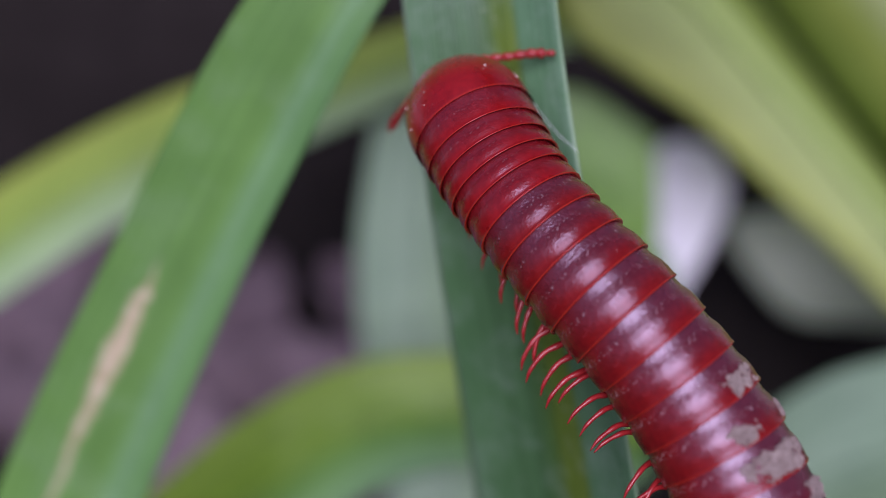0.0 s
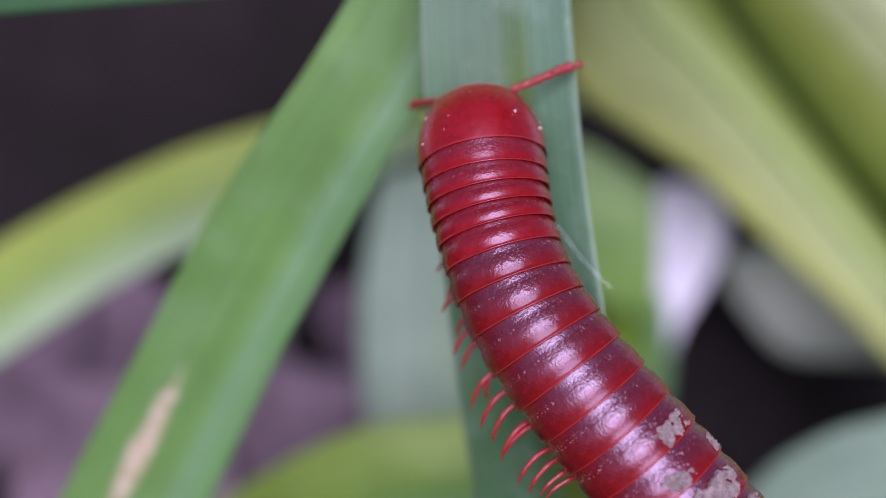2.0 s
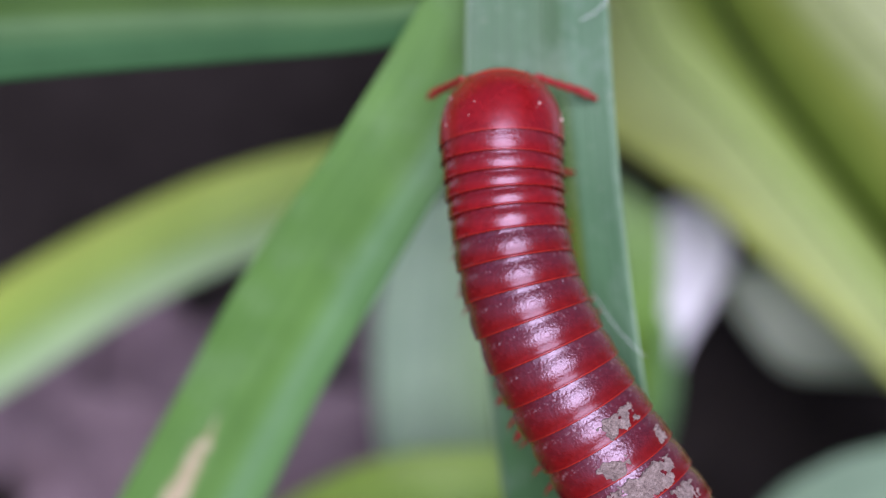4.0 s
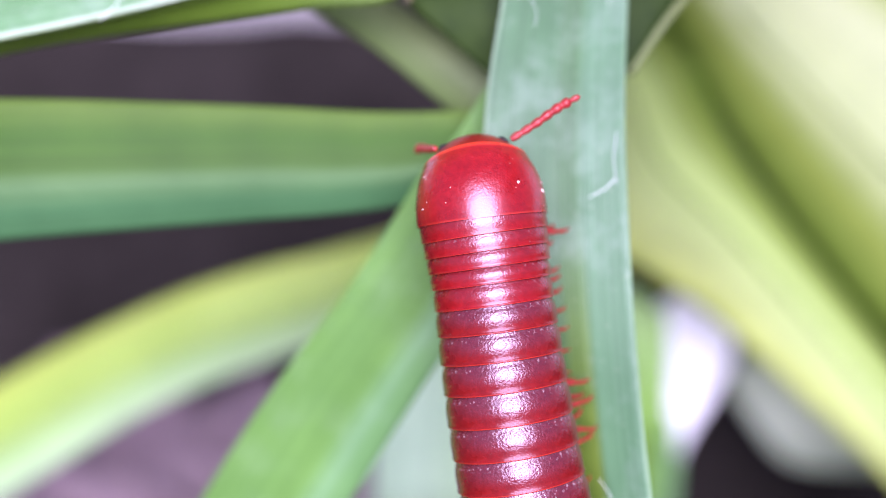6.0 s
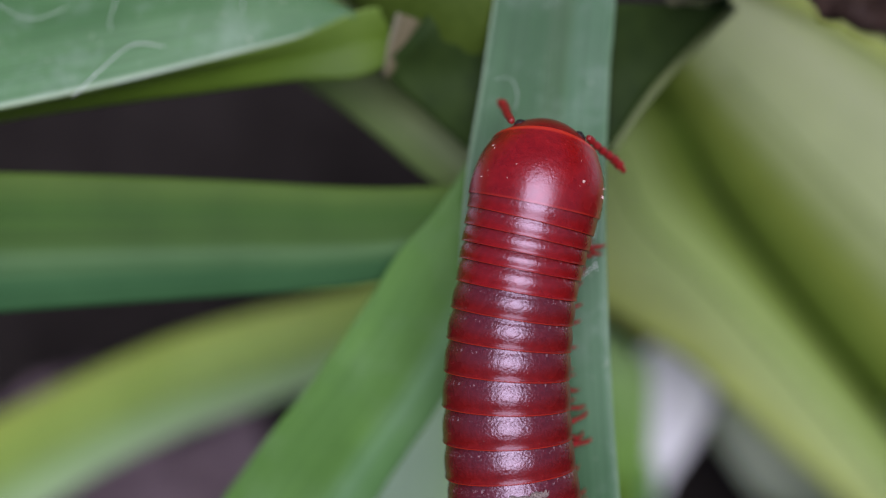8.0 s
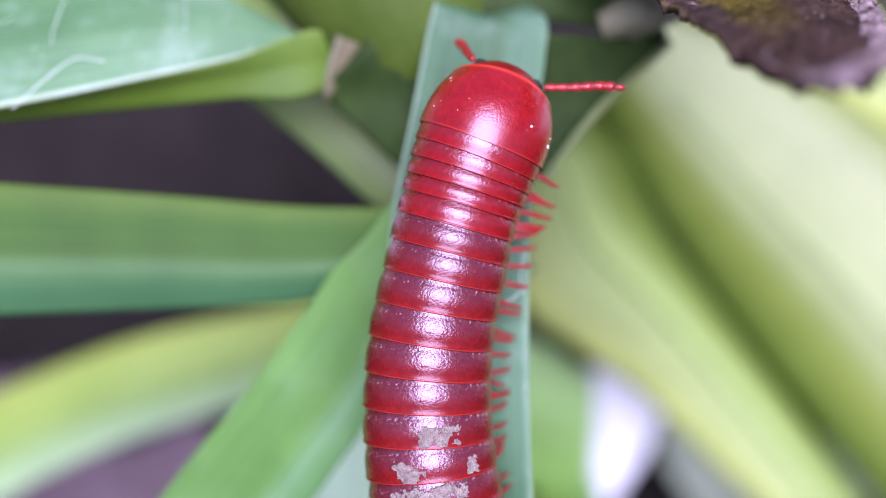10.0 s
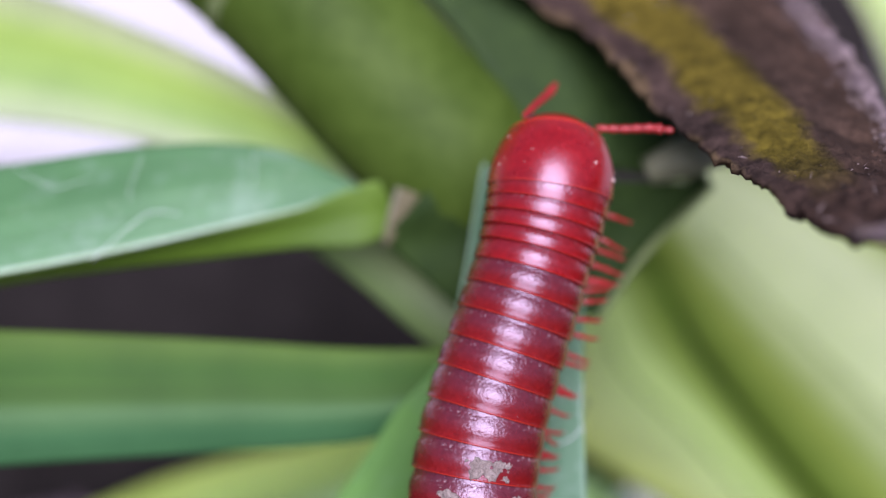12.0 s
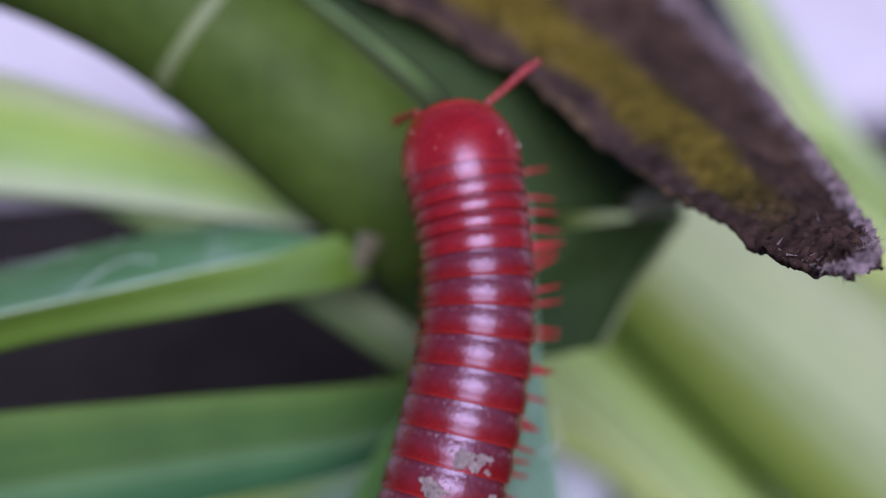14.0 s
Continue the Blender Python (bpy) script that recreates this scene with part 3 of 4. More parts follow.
far_leaf([(36, 80, -62), (43, 66, -61), (47, 55, -60), (56, 40, -60), (76, 22, -64)], [(40, 82, -62), (48, 66.4, -61), (52.4, 57, -60), (60, 46.5, -60), (80, 30, -64)], LIGHT, "light green leaf beyond the withered one", 0.8, 0.5)
far_leaf([(11, 6, -72), (11, -6, -76), (10, -22, -84)], [(19, -1, -74), (20, -12, -80), (18, -26, -88)], GRASS, "small green leaf near the ground", 1.0)

far_leaf([(28, 4, -89), (36, 5, -89), (46, 4, -90), (58, 2, -92)], [(29, 0, -88), (36, -8.5, -88), (46, -10, -89), (58, -11, -91)], GREY, "greyish green leaf under the pale ones", 1.0, 0.5)

# ---- withered leaf
leaf = thing("withered_leaf", "withered brown leaf with a sallow band and felted edge", "dead leaf")
J_LOW = [(-18.0, 62.5, -2.0), (-8.2, 56.8, -1.6), (1.0, 51.3, -1.4), (5.4, 45.2, 4.9), (8.0, 40.4, 12.8), (9.6, 37.2, 20.4), (10.3, 36.1, 23.4), (11.6, 35.8, 24.2)]
J_RIGHT = [(12.0, 66.0, -8.0), (14.5, 60.0, -7.0), (16.2, 55.5, -5.2), (18.4, 50.0, -1.1), (18.5, 43.7, 7.2), (17.3, 40.0, 13.5), (15.3, 37.4, 20.0), (12.8, 36.5, 25.6)]
part("blade", sheet(J_LOW[::-1], J_RIGHT[::-1], 0.7, 0.45, 0.9, 170, 80, 0, 0, 0.55, 9, 0.3), WITHERED, leaf)


def fuzz():
    """Felted hairs and crumbs along the edge and tip of the withered leaf."""
    rng = random.Random(4)
    bm = bmesh.new()
    a, b = spline(J_LOW[::-1], 200), spline(J_RIGHT[::-1], 200)
    def spot(f, u):
        i = int(f * 150)
        peak = u / 0.45 if u < 0.45 else (1 - u) / 0.55
        q = a[i].lerp(b[i], u)
        return i, q + Vector((0, 0, 0.7 * peak + 0.05 + 0.4 * noise.noise(q * 0.25 + Vector((9, 0, 0)))))

    made = 0
    while made < 12000:
        f = rng.random() ** 1.7
        u = 1.01 - abs(rng.gauss(0, 0.055)) if rng.random() < 0.98 else rng.random()
        if f < 0.12:
            u = rng.random()
        i, p = spot(f, min(max(u, 0.0), 1.02))
        clump = noise.noise(p * 1.3 + Vector((3, 1, 7)))
        if clump < rng.uniform(-0.5, 0.3):
            continue
        made += 1
        way = Vector((rng.gauss(0.6, 0.7), rng.gauss(-0.2, 0.7), rng.gauss(0.5, 0.5))).normalized()
        size = rng.uniform(0.10, 0.42) * (1 + 1.2 * max(0, clump)) * (2.0 if rng.random() < 0.04 else 1)
        wide = rng.uniform(0.03, 0.09)
        side = way.orthogonal().normalized() * wide
        other = way.cross(side)
        base = [bm.verts.new((p + q) * MM) for q in (side, -0.5 * side + 0.87 * other, -0.5 * side - 0.87 * other)]
        tip = bm.verts.new((p + way * size + Vector((rng.gauss(0, 0.05), rng.gauss(0, 0.05), 0))) * MM)
        for k in range(3):
            bm.faces.new((base[k], base[(k + 1) % 3], tip))
    return bm


def crumbs():
    """Loose earthy crumbs caught in the felt along the edge."""
    rng = random.Random(8)
    bm = bmesh.new()
    a, b = spline(J_LOW[::-1], 200), spline(J_RIGHT[::-1], 200)
    for _ in range(1000):
        i = int(185 * rng.random() ** 1.2)
        u = 1 - abs(rng.gauss(0, 0.045)) if i > 20 else rng.random()
        c = a[i].lerp(b[i], min(max(u, 0), 1)) + Vector((0, 0, 0.25 + 0.6 * (1 - u)))
        size = rng.uniform(0.07, 0.26) * (2.3 if rng.random() < 0.16 else 1)
        hull = [bm.verts.new((c + size * Vector((rng.gauss(0, 1), rng.gauss(0, 1), rng.gauss(0, 0.8))).normalized() * rng.uniform(0.6, 1.2)) * MM) for _ in range(9)]
        made = bmesh.ops.convex_hull(bm, input=hull)
        bmesh.ops.delete(bm, geom=[v for v in made["geom_interior"] if isinstance(v, bmesh.types.BMVert)], context="VERTS")
    return bm


tagged(part("crumb", crumbs(), CRUMB, leaf, "pale violet-brown crumbs of earth", False), kind="stuff")
tagged(part("felt", fuzz(), FUZZ, leaf, "greyish violet felt of fine hairs", False), kind="stuff")


# ---- silk threads
def thread(points, radius=0.019):
    return flat_thing("silk_thread", tube(points, [radius, radius], 6, 24), SILK, "fine white spider silk on a leaf", "silk", "silk threads")


web = [
    thread([(-27.9, 34.9, 1.2), (-26.3, 36.6, 0.9), (-24.7, 38.1, 0.2), (-23.1, 38.1, -0.4)]),
    thread([(-25.9, 42.0, -1.5), (-26.2, 39.6, -0.3), (-26.0, 38.9, 0.2)], 0.012),
    thread([(-18.9, 42.4, -2.2), (-18.7, 40.3, -1.5)], 0.012),
    thread([(-34.0, 41.0, -2.0), (-31.0, 39.6, -0.6), (-28.8, 40.4, -1.0)], 0.012),
]
thread([(0.4, 24.9, 2.2), (1.2, 25.3, 2.2), (1.9, 26.0, 2.35)])
thread([(1.95, 25.6, 2.35), (1.75, 27.0, 2.3), (1.9, 28.6, 2.25)], 0.012)
thread([(-3.9, 36.4, 0.6), (-3.1, 36.5, 0.65), (-2.6, 35.7, 0.7), (-2.7, 34.7, 0.8)], 0.008)
thread([(1.0, 9.0, 3.3), (2.6, 6.8, 3.4), (4.0, 5.4, 3.8)], 0.012)


# ---- the millipede
bug = thing("millipede", "glossy red millipede with dark banded rings climbing a leaf", "millipede")
LENGTHS = [0.84, 0.86, 0.84, 0.86, 1.15, 1.38, 1.5, 1.6, 1.7, 1.72] + [1.72] * 26 + [1.6, 1.5, 1.4, 1.2]
COLLUM_END = 4.75


def ring_radius(i):
    if i < 4:
        return 3.44 - 0.055 * i
    if i < 16:
        return 3.24 + 0.038 * (i - 4)
    return 3.70 if i < 34 else 3.70 - 0.28 * (i - 33)


def turned(profile, sides=48, squash=0.94):
    """A plate turned about the body's axis: rows of (y, radius, v) in millimetres."""
    bm = bmesh.new()
    layer = bm.loops.layers.uv.new("uv")
    rows, uvs = [], {}
    for y, r, v in profile:
        row = []
        for j in range(sides):
            f = 2 * math.pi * j / sides
            x, z = r * math.sin(f), r * math.cos(f)
            if z < 0:
                z *= squash
            vert = bm.verts.new(Vector((x, y, z)) * MM)
            uvs[vert] = (j / sides, v)
            row.append(vert)
        rows.append(row)
    for a, b in zip(rows, rows[1:]):
        for j in range(sides):
            f = bm.faces.new((a[j], a[(j + 1) % sides], b[(j + 1) % sides], b[j]))
            for loop in f.loops:
                loop[layer].uv = uvs[loop.vert]
    return bm


def ring_profile(length, r, groove=1.0):
    shape = ((0.8, 0.905, 0.0), (0.46, 0.918, 0.0), (0.2, 0.936, 0.0), (0.0, 0.945, 0.02), (-0.08, 0.950, 0.08), (-0.16, 0.964, 0.16), (-0.26, 0.979, 0.26), (-0.38, 0.991, 0.38), (-0.5, 0.998, 0.5), (-0.62, 0.9995, 0.62), (-0.72, 0.999, 0.72), (-0.82, 0.997, 0.82),
             (-0.89, 0.996, 0.89), (-0.93, 0.998, 0.92), (-0.965, 1.004, 0.96), (-0.985, 1.007, 0.985), (-1.005, 1.004, 1.0), (-1.02, 0.985, 1.0), (-0.97, 0.94, 1.0))
    return [(y * length, r * (1 - (1 - k) * groove), v) for y, k, v in shape]


def collum_mesh():
    """Smooth hood over the head: round behind, its front edge drawn back at the sides, with a thin rim."""
    bm = bmesh.new()
    layer = bm.loops.layers.uv.new("uv")
    n, m, R = 28, 52, 3.53
    rows, uvs = [], {}
    for i in range(n + 1):
        row = []
        for j in range(m + 1):
            f = radians(-128 + 256 * j / m)
            q = abs(f) / radians(128)
            front = -0.66 - 1.5 * q ** 1.9
            s = i / n
            y = -COLLUM_END + (front + COLLUM_END) * s
            d = (y + COLLUM_END) / (COLLUM_END - 0.02)
            r = R * math.sqrt(max(0.0, 1 - max(d, 0) ** 2.35))
            if i >= n - 1:
                r += 0.06
            drop = 0.55 * d ** 2
            v = bm.verts.new(Vector((r * math.sin(f) * (1 + 0.02 * s), y, r * math.cos(f) - drop)) * MM)
            uvs[v] = (j / m, 1 - s)
            row.append(v)
        rows.append(row)
    for a, b in zip(rows, rows[1:]):
        for j in range(m):
            f = bm.faces.new((a[j], a[j + 1], b[j + 1], b[j]))
            for loop in f.loops:
                loop[layer].uv = uvs[loop.vert]
    return bm


def blob(rx, ry, rz, at, rough=0.0, seg=28):
    bm = bmesh.new()
    bmesh.ops.create_uvsphere(bm, u_segments=seg, v_segments=seg // 2, radius=1)
    for v in bm.verts:
        c = v.co * (1 + rough * noise.noise(v.co * 2.3 + Vector(at)))
        v.co = (Vector((c.x * rx, c.y * ry, c.z * rz)) + Vector(at)) * MM
    return bm


def beads(side):
    """An antenna of seven club-shaped joints, from its root at the origin along +y."""
    lengths = (0.35, 0.78, 0.72, 0.68, 0.68, 0.85, 0.3)
    radii = []
    for i in range(7):
        w = 0.185 + 0.012 * i if i < 6 else 0.15
        radii += [w * 0.80, w * 0.98, w * 1.12, w * 1.20, w * 1.06]
    total = sum(lengths)
    return tube([(0.0, 0, 0), (0.1 * side, total * 0.35, 0.05), (0.12 * side, total * 0.7, 0.1), (0.3 * side, total, 0.12)], radii + [0.06], 14, 84)


def leg_mesh(side):
    """A slim jointed leg from the hip out, over and down to a claw."""
    bm = bmesh.new()
    p = [(0, 0, 0), (0.9, 0.05, 0.12), (1.7, 0.1, 0.2), (2.4, 0.02 + 0.1 * side, 0.1), (3.0, -0.1 + 0.25 * side, -0.15), (3.4, -0.2 + 0.5 * side, -0.5)]
    tube([(side * x, y, z) for x, y, z in p], [0.2, 0.17, 0.19, 0.14, 0.155, 0.11, 0.12, 0.08, 0.025], 8, 24, bm)
    return bm


def crust(radius, length, start, stop, y0, y1, seed):
    """A crumbly, cracked crust of dried mud on a ring between two angles from the back's midline."""
    rng = random.Random(seed)
    bm = bmesh.new()
    n, m = max(24, int((stop - start) * 1.3)), 34
    grid, low = {}, {}
    for i in range(n + 1):
        for j in range(m + 1):
            a = (i + rng.uniform(-0.4, 0.4)) / n
            s = (j + rng.uniform(-0.4, 0.4)) / m
            f = radians(start + (stop - start) * a)
            y = -(y0 + (y1 - y0) * s) * length
            spot = Vector((radius * f, y, seed * 3.7))
            edge = min(1.0, min(a, 1 - a) * 3.0) * (1 - abs(2 * s - 1) ** 3)
            keep = edge + 0.8 * noise.noise(spot * 2.2) + 0.45 * noise.noise(spot * 5.5)
            if keep < 0.3:
                continue
            crack = max(0.0, 1 - abs(noise.noise(spot * 3.1 + Vector((7, 2, 0)))) * 9)
            tall = min(1.0, (keep - 0.3) * 4) * (0.05 + 0.16 * abs(noise.noise(spot * 4.3)) + 0.09 * abs(noise.noise(spot * 11))) * (1 - 0.85 * crack)
            out = Vector((math.sin(f), 0, math.cos(f)))
            grid[i, j] = bm.verts.new((out * (radius * 0.998 + tall) + Vector((0, y, 0))) * MM)
            low[i, j] = bm.verts.new((out * (radius * 0.95) + Vector((0, y, 0))) * MM)
    quads = [((i, j), (i + 1, j), (i + 1, j + 1), (i, j + 1)) for i in range(n) for j in range(m)]
    quads = [q for q in quads if all(k in grid for k in q)]
    count = {}
    for q in quads:
        bm.faces.new([grid[k] for k in q])
        bm.faces.new([low[k] for k in q[::-1]])
        for k in range(4):
            e = tuple(sorted((q[k], q[(k + 1) % 4])))
            count[e] = count.get(e, 0) + 1
    for (p, q), c in count.items():
        if c == 1:
            bm.faces.new((grid[p], grid[q], low[q], low[p]))
    for v in [v for v in bm.verts if not v.link_faces]:
        bm.verts.remove(v)
    return bm


def head_mesh():
    """The head fills the front of the collar plate."""
    rows = []
    for i in range(25):
        y = -3.6 * (1 - i / 24) ** 1.6 - 0.001
        d = (y + COLLUM_END) / COLLUM_END
        rows.append((y, 0.965 * 3.53 * math.sqrt(max(1e-6, 1 - d ** 2.35)), 0.5))
    bm = turned(rows, 44, 0.85)
    for v in bm.verts:
        d = (v.co.y / MM + COLLUM_END) / COLLUM_END
        v.co.z -= 0.62 * d * d * MM
    return bm


head = part("head", head_mesh(), HEADRED, bug, "dark red rounded head under the collar plate")
for side in (-1, 1):
    part("eye", blob(0.36, 0.34, 0.24, (side * 1.54, -0.74, 0.12), 0.2, 18), EYE, head, "black patch of many tiny eyes")
    part("mouthpart", blob(0.5, 0.8, 0.6, (side * 0.9, -1.3, -1.9), 0.1, 14), LIMB, head)
antennae = []
for side in (-1, 1):
    feeler = part("antenna", beads(side), LIMB, head, "beaded red antenna with pale joints")
    antennae.append(feeler)
collum = part("collum", collum_mesh(), COLLUM, bug, "smooth glossy red collar plate with pale specks")
rng = random.Random(11)
specks = bmesh.new()
for _ in range(15):
    f, y = radians(rng.choice((-1, 1)) * rng.uniform(12, 80)), -rng.uniform(1.2, 4.0)
    d = (y + COLLUM_END) / (COLLUM_END - 0.02)
    r = 3.53 * math.sqrt(1 - d ** 2.35)
    c = Vector((r * math.sin(f), y, r * math.cos(f) - 0.55 * d ** 2 + 0.01))
    size = rng.uniform(0.03, 0.09)
    base = [specks.verts.new((c + Vector((rng.gauss(0, size), rng.gauss(0, size), rng.gauss(0, 0.03)))) * MM) for _ in range(5)]
    bmesh.ops.convex_hull(specks, input=base)
tagged(part("speck", specks, JOINT, collum, "pale dust specks", False), kind="stuff")

LEG = {}
for side in (-1, 1):
    leg_bm = leg_mesh(side)
    LEG[side] = bpy.data.meshes.new("leg")
    leg_bm.to_mesh(LEG[side])
    leg_bm.free()
    LEG[side].materials.append(LIMB)
    for p in LEG[side].polygons:
        p.use_smooth = True

rings, legs = [], []
at = COLLUM_END
for i, length in enumerate(LENGTHS):
    r = ring_radius(i)
    tuck = 0.3 if i == 0 else 0.04  # each ring starts under the plate before it
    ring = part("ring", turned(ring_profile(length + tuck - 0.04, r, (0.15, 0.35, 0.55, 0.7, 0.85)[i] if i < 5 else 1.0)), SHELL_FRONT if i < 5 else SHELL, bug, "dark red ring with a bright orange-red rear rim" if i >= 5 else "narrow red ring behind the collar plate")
    rings.append((ring, at - tuck))
    for side in (-1, 1):
        for k, y in enumerate((-0.3, -0.75)):
            if i < 4 and k:
                continue
            leg = new("leg", LEG[side])
            leg.parent = ring
            legs.append((leg, side, i, k, Vector((side * 0.75, y * length, -r * 0.80)) * MM))
            leg.location = legs[-1][-1]
    at += length
TAIL_AT = at
tail = part("tail_plate", blob(1.9, 1.6, 1.8, (0, -0.6, 0)), SHELL, bug, "pointed red tail plate")
rings.append((tail, TAIL_AT))
for i, start, stop, y0, y1, seed in ((11, -16, 30, 0.3, 1.0, 1), (12, -34, -4, 0.3, 1.0, 2), (12, 32, 46, 0.3, 0.9, 8), (13, -38, 34, 0.05, 1.0, 3), (14, 4, 38, 0.0, 0.8, 5), (14, -24, 4, 0.3, 1.0, 6), (16, -30, 10, 0.2, 0.9, 7)):
    part("mud_crust", crust(ring_radius(i), LENGTHS[i], start, stop, y0, y1, seed), MUD, rings[i][0], "flaky crust of dried pale mud", False)

# ---- the crawl: where the tip of the head is, and the way the body runs back from it every 5 mm
CRAWL = []


def stretched(t):
    """How far the rings are drawn apart at t seconds."""
    return float(np.interp(t, (0, 2, 4.3, 6, 8, 11.5, 14), (1.18, 1.14, 1.06, 1.0, 1.0, 1.01, 1.07)))


def crawl(t, u, v, *ways):
    CRAWL.append((t, u, v, ways))


crawl(0, -3.57, 10.31, -62, -63, -51, -47, -53, -61, -73)
crawl(0.5, -3.02, 12.51, -71, -68, -55, -44, -46, -55, -62)
crawl(1, -4.41, 12.78, -74, -74, -63, -47, -45, -49)
crawl(1.5, -4.83, 14.45, -79, -75, -62, -53, -47, -52)
crawl(2, -3.73, 16.75, -82, -83, -72, -53, -49, -50)
crawl(4.3, -4.52, 23.09, -90, -90, -81, -69, -61, -58)
crawl(5, -4.97, 25.93, -101, -89, -81, -76, -70, -63)
crawl(5.5, -6.93, 26.64, -87, -80, -78, -78, -75, -72)
crawl(6, -6.34, 28.26, -84, -81, -82, -81, -78)
crawl(6.5, -4.63, 29.95, -90, -92, -87, -84, -83)
crawl(7, -2.56, 31.32, -96, -99, -94, -88, -84)
crawl(7.5, -2, 32.58, -101, -101, -96, -89, -83)
crawl(8, -1, 33.79, -99, -103, -98, -89, -80, -71)
crawl(8.2, -1.1, 34.21, -100, -102, -96, -89, -82, -76)
crawl(10.3, 0.84, 39.66, -109, -109, -105, -98, -86, -72)
crawl(10.7, 1.15, 41.24, -108, -109, -112, -103, -89, -76)
crawl(11, 0.84, 41.36, -105, -110, -110, -102, -91, -81)
crawl(11.5, -1.17, 42.67, -91, -98, -105, -103, -95, -86)
crawl(12, -0.24, 43.99, -95, -100, -106, -107, -98, -86)
crawl(12.5, 0.09, 45.81, -94, -97, -108, -111, -106, -98)
crawl(13, -1.32, 47.00, -98, -93, -101, -111, -108, -103)
crawl(13.5, -2.51, 47.57, -99, -91, -95, -111, -112, -104, -96)
crawl(14, -4.73, 47.54, -91, -83, -91, -105, -110, -111)


def climb(t):
    """How steeply the body comes down towards the blade, and how high its axis lies at the collar."""
    knots = (0, 2, 4.3, 5.5, 6.5, 11.5, 12.5, 13, 14)
    return float(np.interp(t, knots, (0.10, 0.09, 0.06, 0.03, 0, 0, 0.05, 0.07, 0.08))), float(np.interp(t, knots, (7.2, 7.0, 6.3, 6.3, 6.3, 6.3, 7.8, 10.0, 11.0)))


def bow(t):
    """Degrees by which the front of the body bends down at the head."""
    return float(np.interp(t, (0, 2.2, 4.3, 5.0, 11.5, 12.5, 14), (26, 17, 10, 3, 0, 3, 6)))


def roll(t, s):
    """Degrees by which the body lies over to its right side, growing towards the rear."""
    return float(np.interp(t, (0, 2, 4.3, 6), (38, 32, 15, 0))) * min(max((s - 6.0) / 15.0, 0), 1)


def spine(t, u, v, ways, s):
    """The place at arc length s behind the tip: the ways blend from knot to knot, then swing to lie along the blade."""
    a = list(ways) + [ways[-1] + (-74 - ways[-1]) * f for f in (0.3, 0.7, 1.0)]
    rise, height = climb(t)
    level = math.sqrt(1 - rise * rise)

    def way(d):
        f = min(d / 5.0, len(a) - 1.001)
        k = int(f)
        return a[k] + (a[k + 1] - a[k]) * (f - k)

    x, y, d = u, v, 0.0
    while d < s:
        step = min(0.25, s - d)
        w = radians(way(d + step / 2))
        x, y, d = x + step * level * math.cos(w), y + step * level * math.sin(w), d + step
    droop = math.tan(radians(bow(t))) / 36.0 * max(0.0, 18.0 - s) ** 2
    return Vector((x, y, height + rise * min(max(s - 2.2, -2.2), 26.0) - droop))


def body_pose(row, s, reach):
    """A stiff plate that reaches from s to s + reach lies along the chord."""
    s = s if s < COLLUM_END else COLLUM_END + (s - COLLUM_END) * stretched(row[0])
    p, q = spine(*row, s), spine(*row, s + reach)
    ahead = (p - q).normalized()
    side = ahead.cross(Vector((0, 0, 1))).normalized()
    up = side.cross(ahead)
    turn = Matrix((side, ahead, up)).transposed().to_4x4() @ pose(0, 0, 0, 0, roll(row[0], s))
    return row[0], Matrix.Translation(p * MM) @ turn


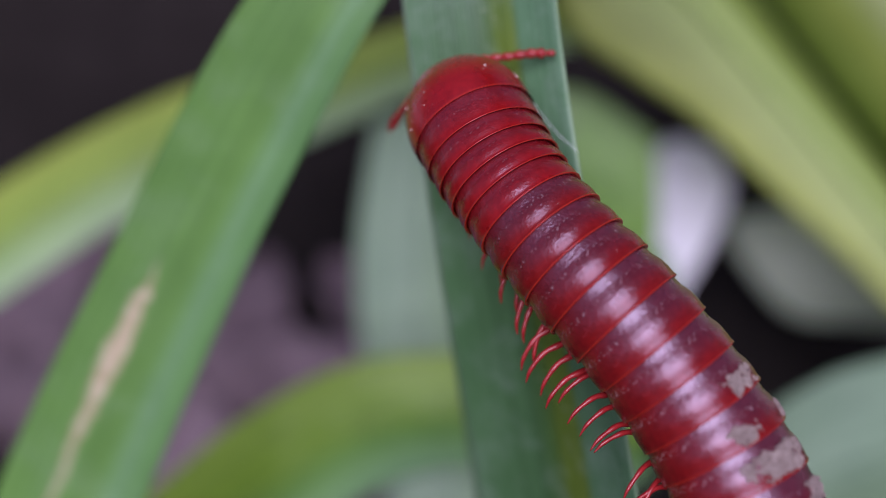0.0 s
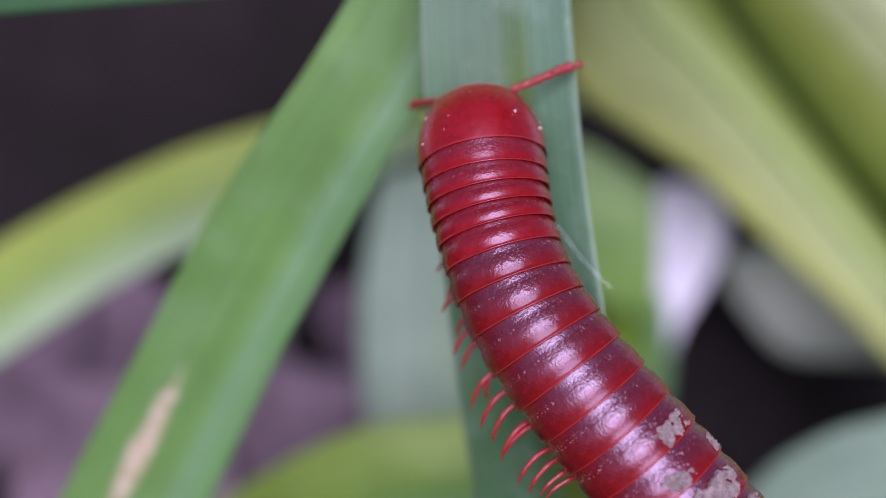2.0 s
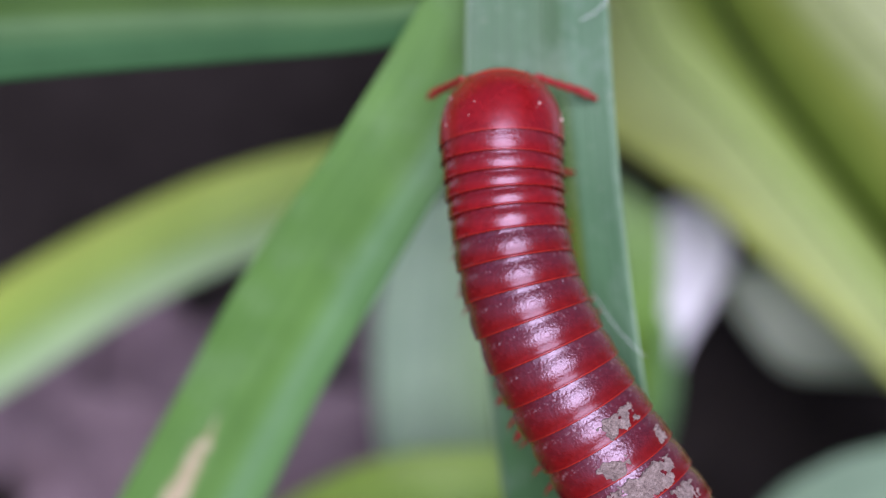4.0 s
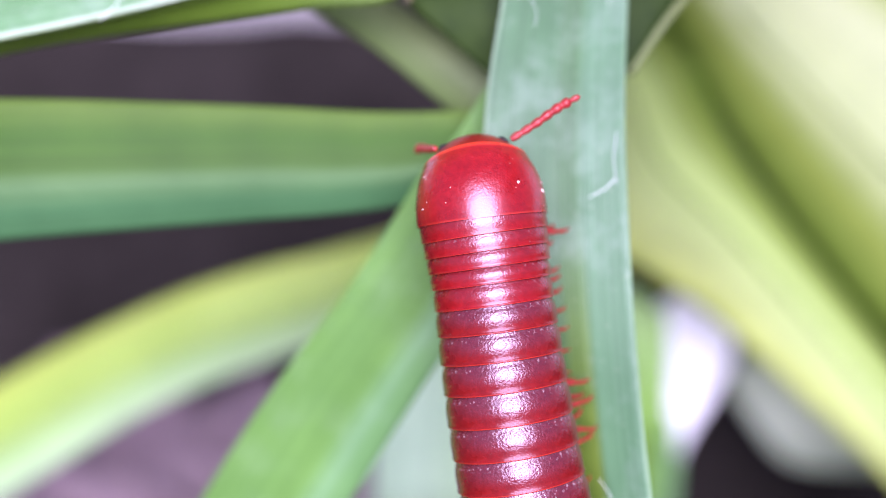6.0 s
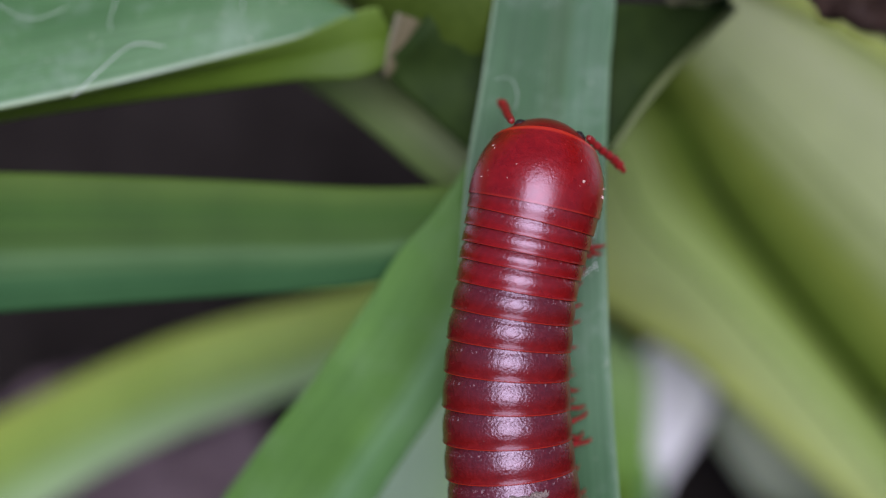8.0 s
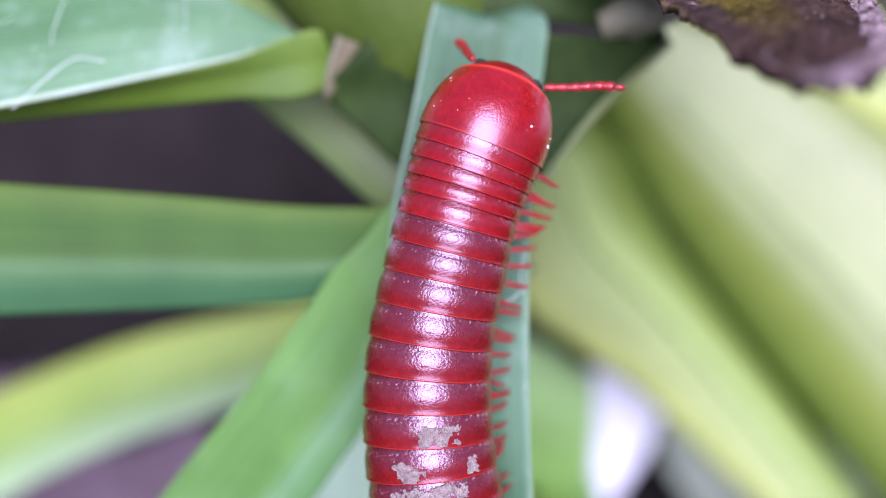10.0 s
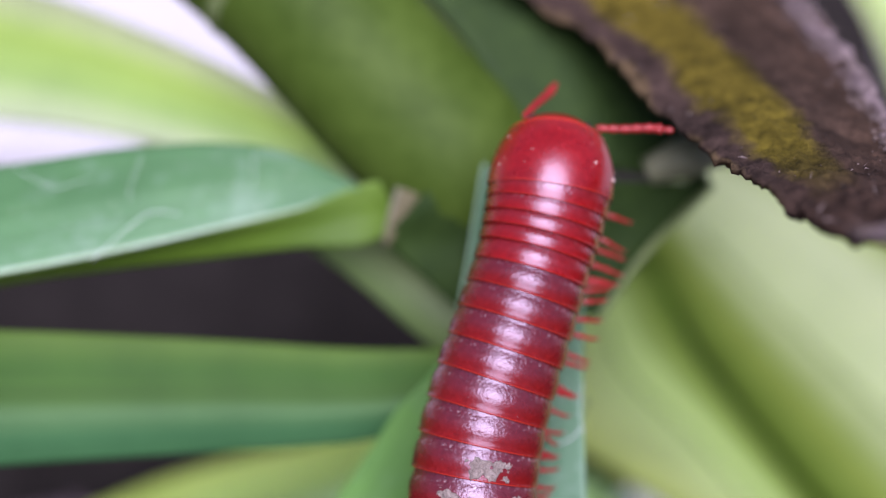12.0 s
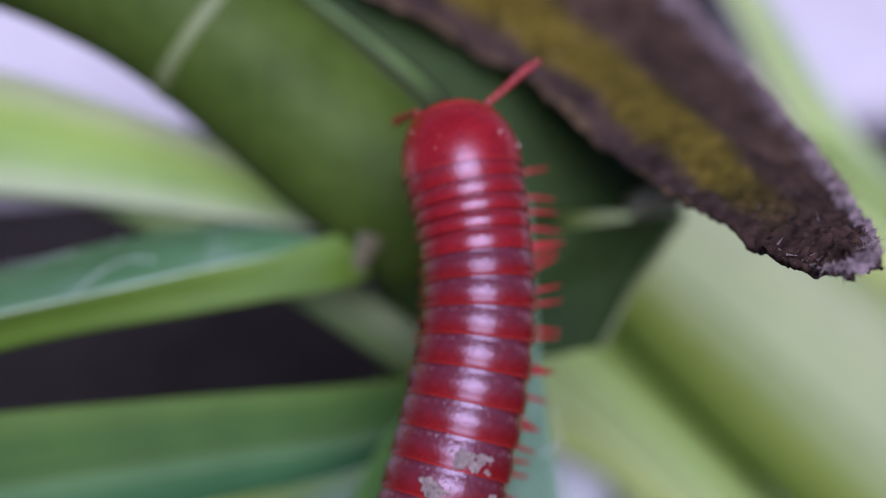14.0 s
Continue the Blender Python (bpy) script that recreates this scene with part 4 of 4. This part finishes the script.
def motions():
    for ring, s in rings:
        walk(ring, [body_pose(row, s, 1.6) for row in CRAWL])
    walk(collum, [body_pose(row, 0.0, COLLUM_END) for row in CRAWL])
    walk(head, [body_pose(row, 0.0, COLLUM_END) for row in CRAWL])

    walk(strap, [(t, pose(u * MM, 0, w * MM)) for t, u, w in ((0, -0.3, 0), (0.5, -0.15, 0), (1.0, -0.7, 0), (2.2, -0.8, 0), (4.5, -0.25, 0), (6, 0.1, 0), (8.2, 0.1, 0), (10.5, -0.2, 0), (12, -0.4, -0.2), (13, -0.8, -0.6), (14, -0.95, -0.8))])

    # the folded leaf twists about its own length as it is pushed aside
    root = Matrix.Translation(Vector((-11, 39.3, -3.2)) * MM)
    twist = [(t, root @ Matrix.Rotation(radians(a), 4, Vector((1, 0.16, 0))) @ root.inverted()) for t, a in ((0, 0), (11.5, 0), (12, -2), (12.5, -14), (13, -34), (13.5, -38), (14, -40))]
    for face in (upper_face, under_face):
        walk(face, twist)
    for strand in web:
        walk(strand, [(t, BASE @ m) for t, m in twist])
    for piece in (sheath, filler_sheath, rim, knob):
        walk(piece, [(t, pose(u * MM, v * MM, 0)) for t, u, v in ((0, 0, 0), (11.5, 0, 0), (12, 0.1, 0), (12.5, 0.9, -0.4), (13, 2.0, -0.9), (13.5, 2.7, -1.4), (14, 3.4, -1.6))])

    def feel(side, t, yaw, pitch):
        return t, pose(side * 2.05 * MM, -0.60 * MM, 0.0) @ pose(0, 0, 0, 0, 0, yaw) @ pose(0, 0, 0, pitch)

    walk(antennae[1], [feel(1, *row) for row in (
        (0, -113, -5),
        (0.5, -99, 0),
        (0.9, -82, 5),
        (1.2, -74, 5),
        (1.5, -46, 0),
        (1.8, -64, 0),
        (2.2, -77, 0),
        (3.2, -84, -10),
        (4.3, -100, -35),
        (4.7, -69, -10),
        (5, -49, 0),
        (5.5, -53, 0),
        (6, -61, 0),
        (6.5, -75, 5),
        (7, -79, -48),
        (7.2, -57, 0),
        (7.5, -69, 5),
        (7.7, -65, 0),
        (8, -106, -50),
        (8.2, -80, -45),
        (9.2, -61, 0),
        (10.3, -66, 0),
        (10.7, -57, 5),
        (11, -75, -20),
        (11.5, -64, 0),
        (12, -80, 5),
        (12.5, -68, 0),
        (13, -67, -15),
        (13.5, -71, 0),
        (14, -54, 0),
    )])
    walk(antennae[0], [feel(-1, *row) for row in (
        (0, 58, -56),
        (0.5, 81, -70),
        (1.5, 96, -66),
        (2, 40, -58),
        (3.2, 46, -30),
        (4.3, 84, -70),
        (5, 41, -28),
        (5.5, 97, -74),
        (6, 54, -75),
        (6.5, 40, -86),
        (7, 32, -58),
        (7.2, 43, -25),
        (7.5, -19, -66),
        (7.7, 17, -10),
        (8, 19, -70),
        (8.2, 30, -70),
        (9.2, 34, -40),
        (10.3, 29, -75),
        (10.7, 3, -5),
        (11, 35, -62),
        (11.5, -9, -62),
        (11.7, -2, -50),
        (12, -35, -40),
        (12.5, 19, -40),
        (13, 18, -55),
        (13.5, 39, -70),
        (14, 41, -75),
    )])
    rng = random.Random(21)
    for leg, side, i, k, hip in legs:
        rows = []
        phase = 2 * math.pi * (0.062 * (2 * i + k)) + (0.9 if side > 0 else 0) + rng.gauss(0, 0.35)
        bend = rng.gauss(0, 6)
        near = i < 22
        for n in range(57 if near else 2):
            t = n * 0.25 if near else n * 14.0
            a = phase + 2 * math.pi * t / 1.05
            lean = min(max((t - 1.8) / 2.6, 0), 1)
            late = min(max((t - 8.2) / 1.8, 0), 1)
            wave = max(0.0, math.cos(a)) ** 2
            if side > 0:
                reach = -0.5 + 0.5 * lean + (1.1 - 0.09 * max(0, i - 4)) * late + 0.85 * min(max((t - 11.5) / 1.5, 0), 1) + wave * lean * (1.0 - 0.6 * late)
            else:
                reach = (min(max((i - 3) / 3, 0), 1) * (1.1 + 0.8 * wave)) * (1 - lean) - 0.95
            swing = 19 - 9 * late
            shift = Matrix.Translation((side * reach * MM, 0, 0))
            rows.append((t, Matrix.Translation(hip) @ shift @ pose(0, 0, 0, 0, side * (6 + 8 * max(0.0, math.cos(a))), side * (2 + bend + swing * math.sin(a)))))
        walk(leg, rows)


motions()
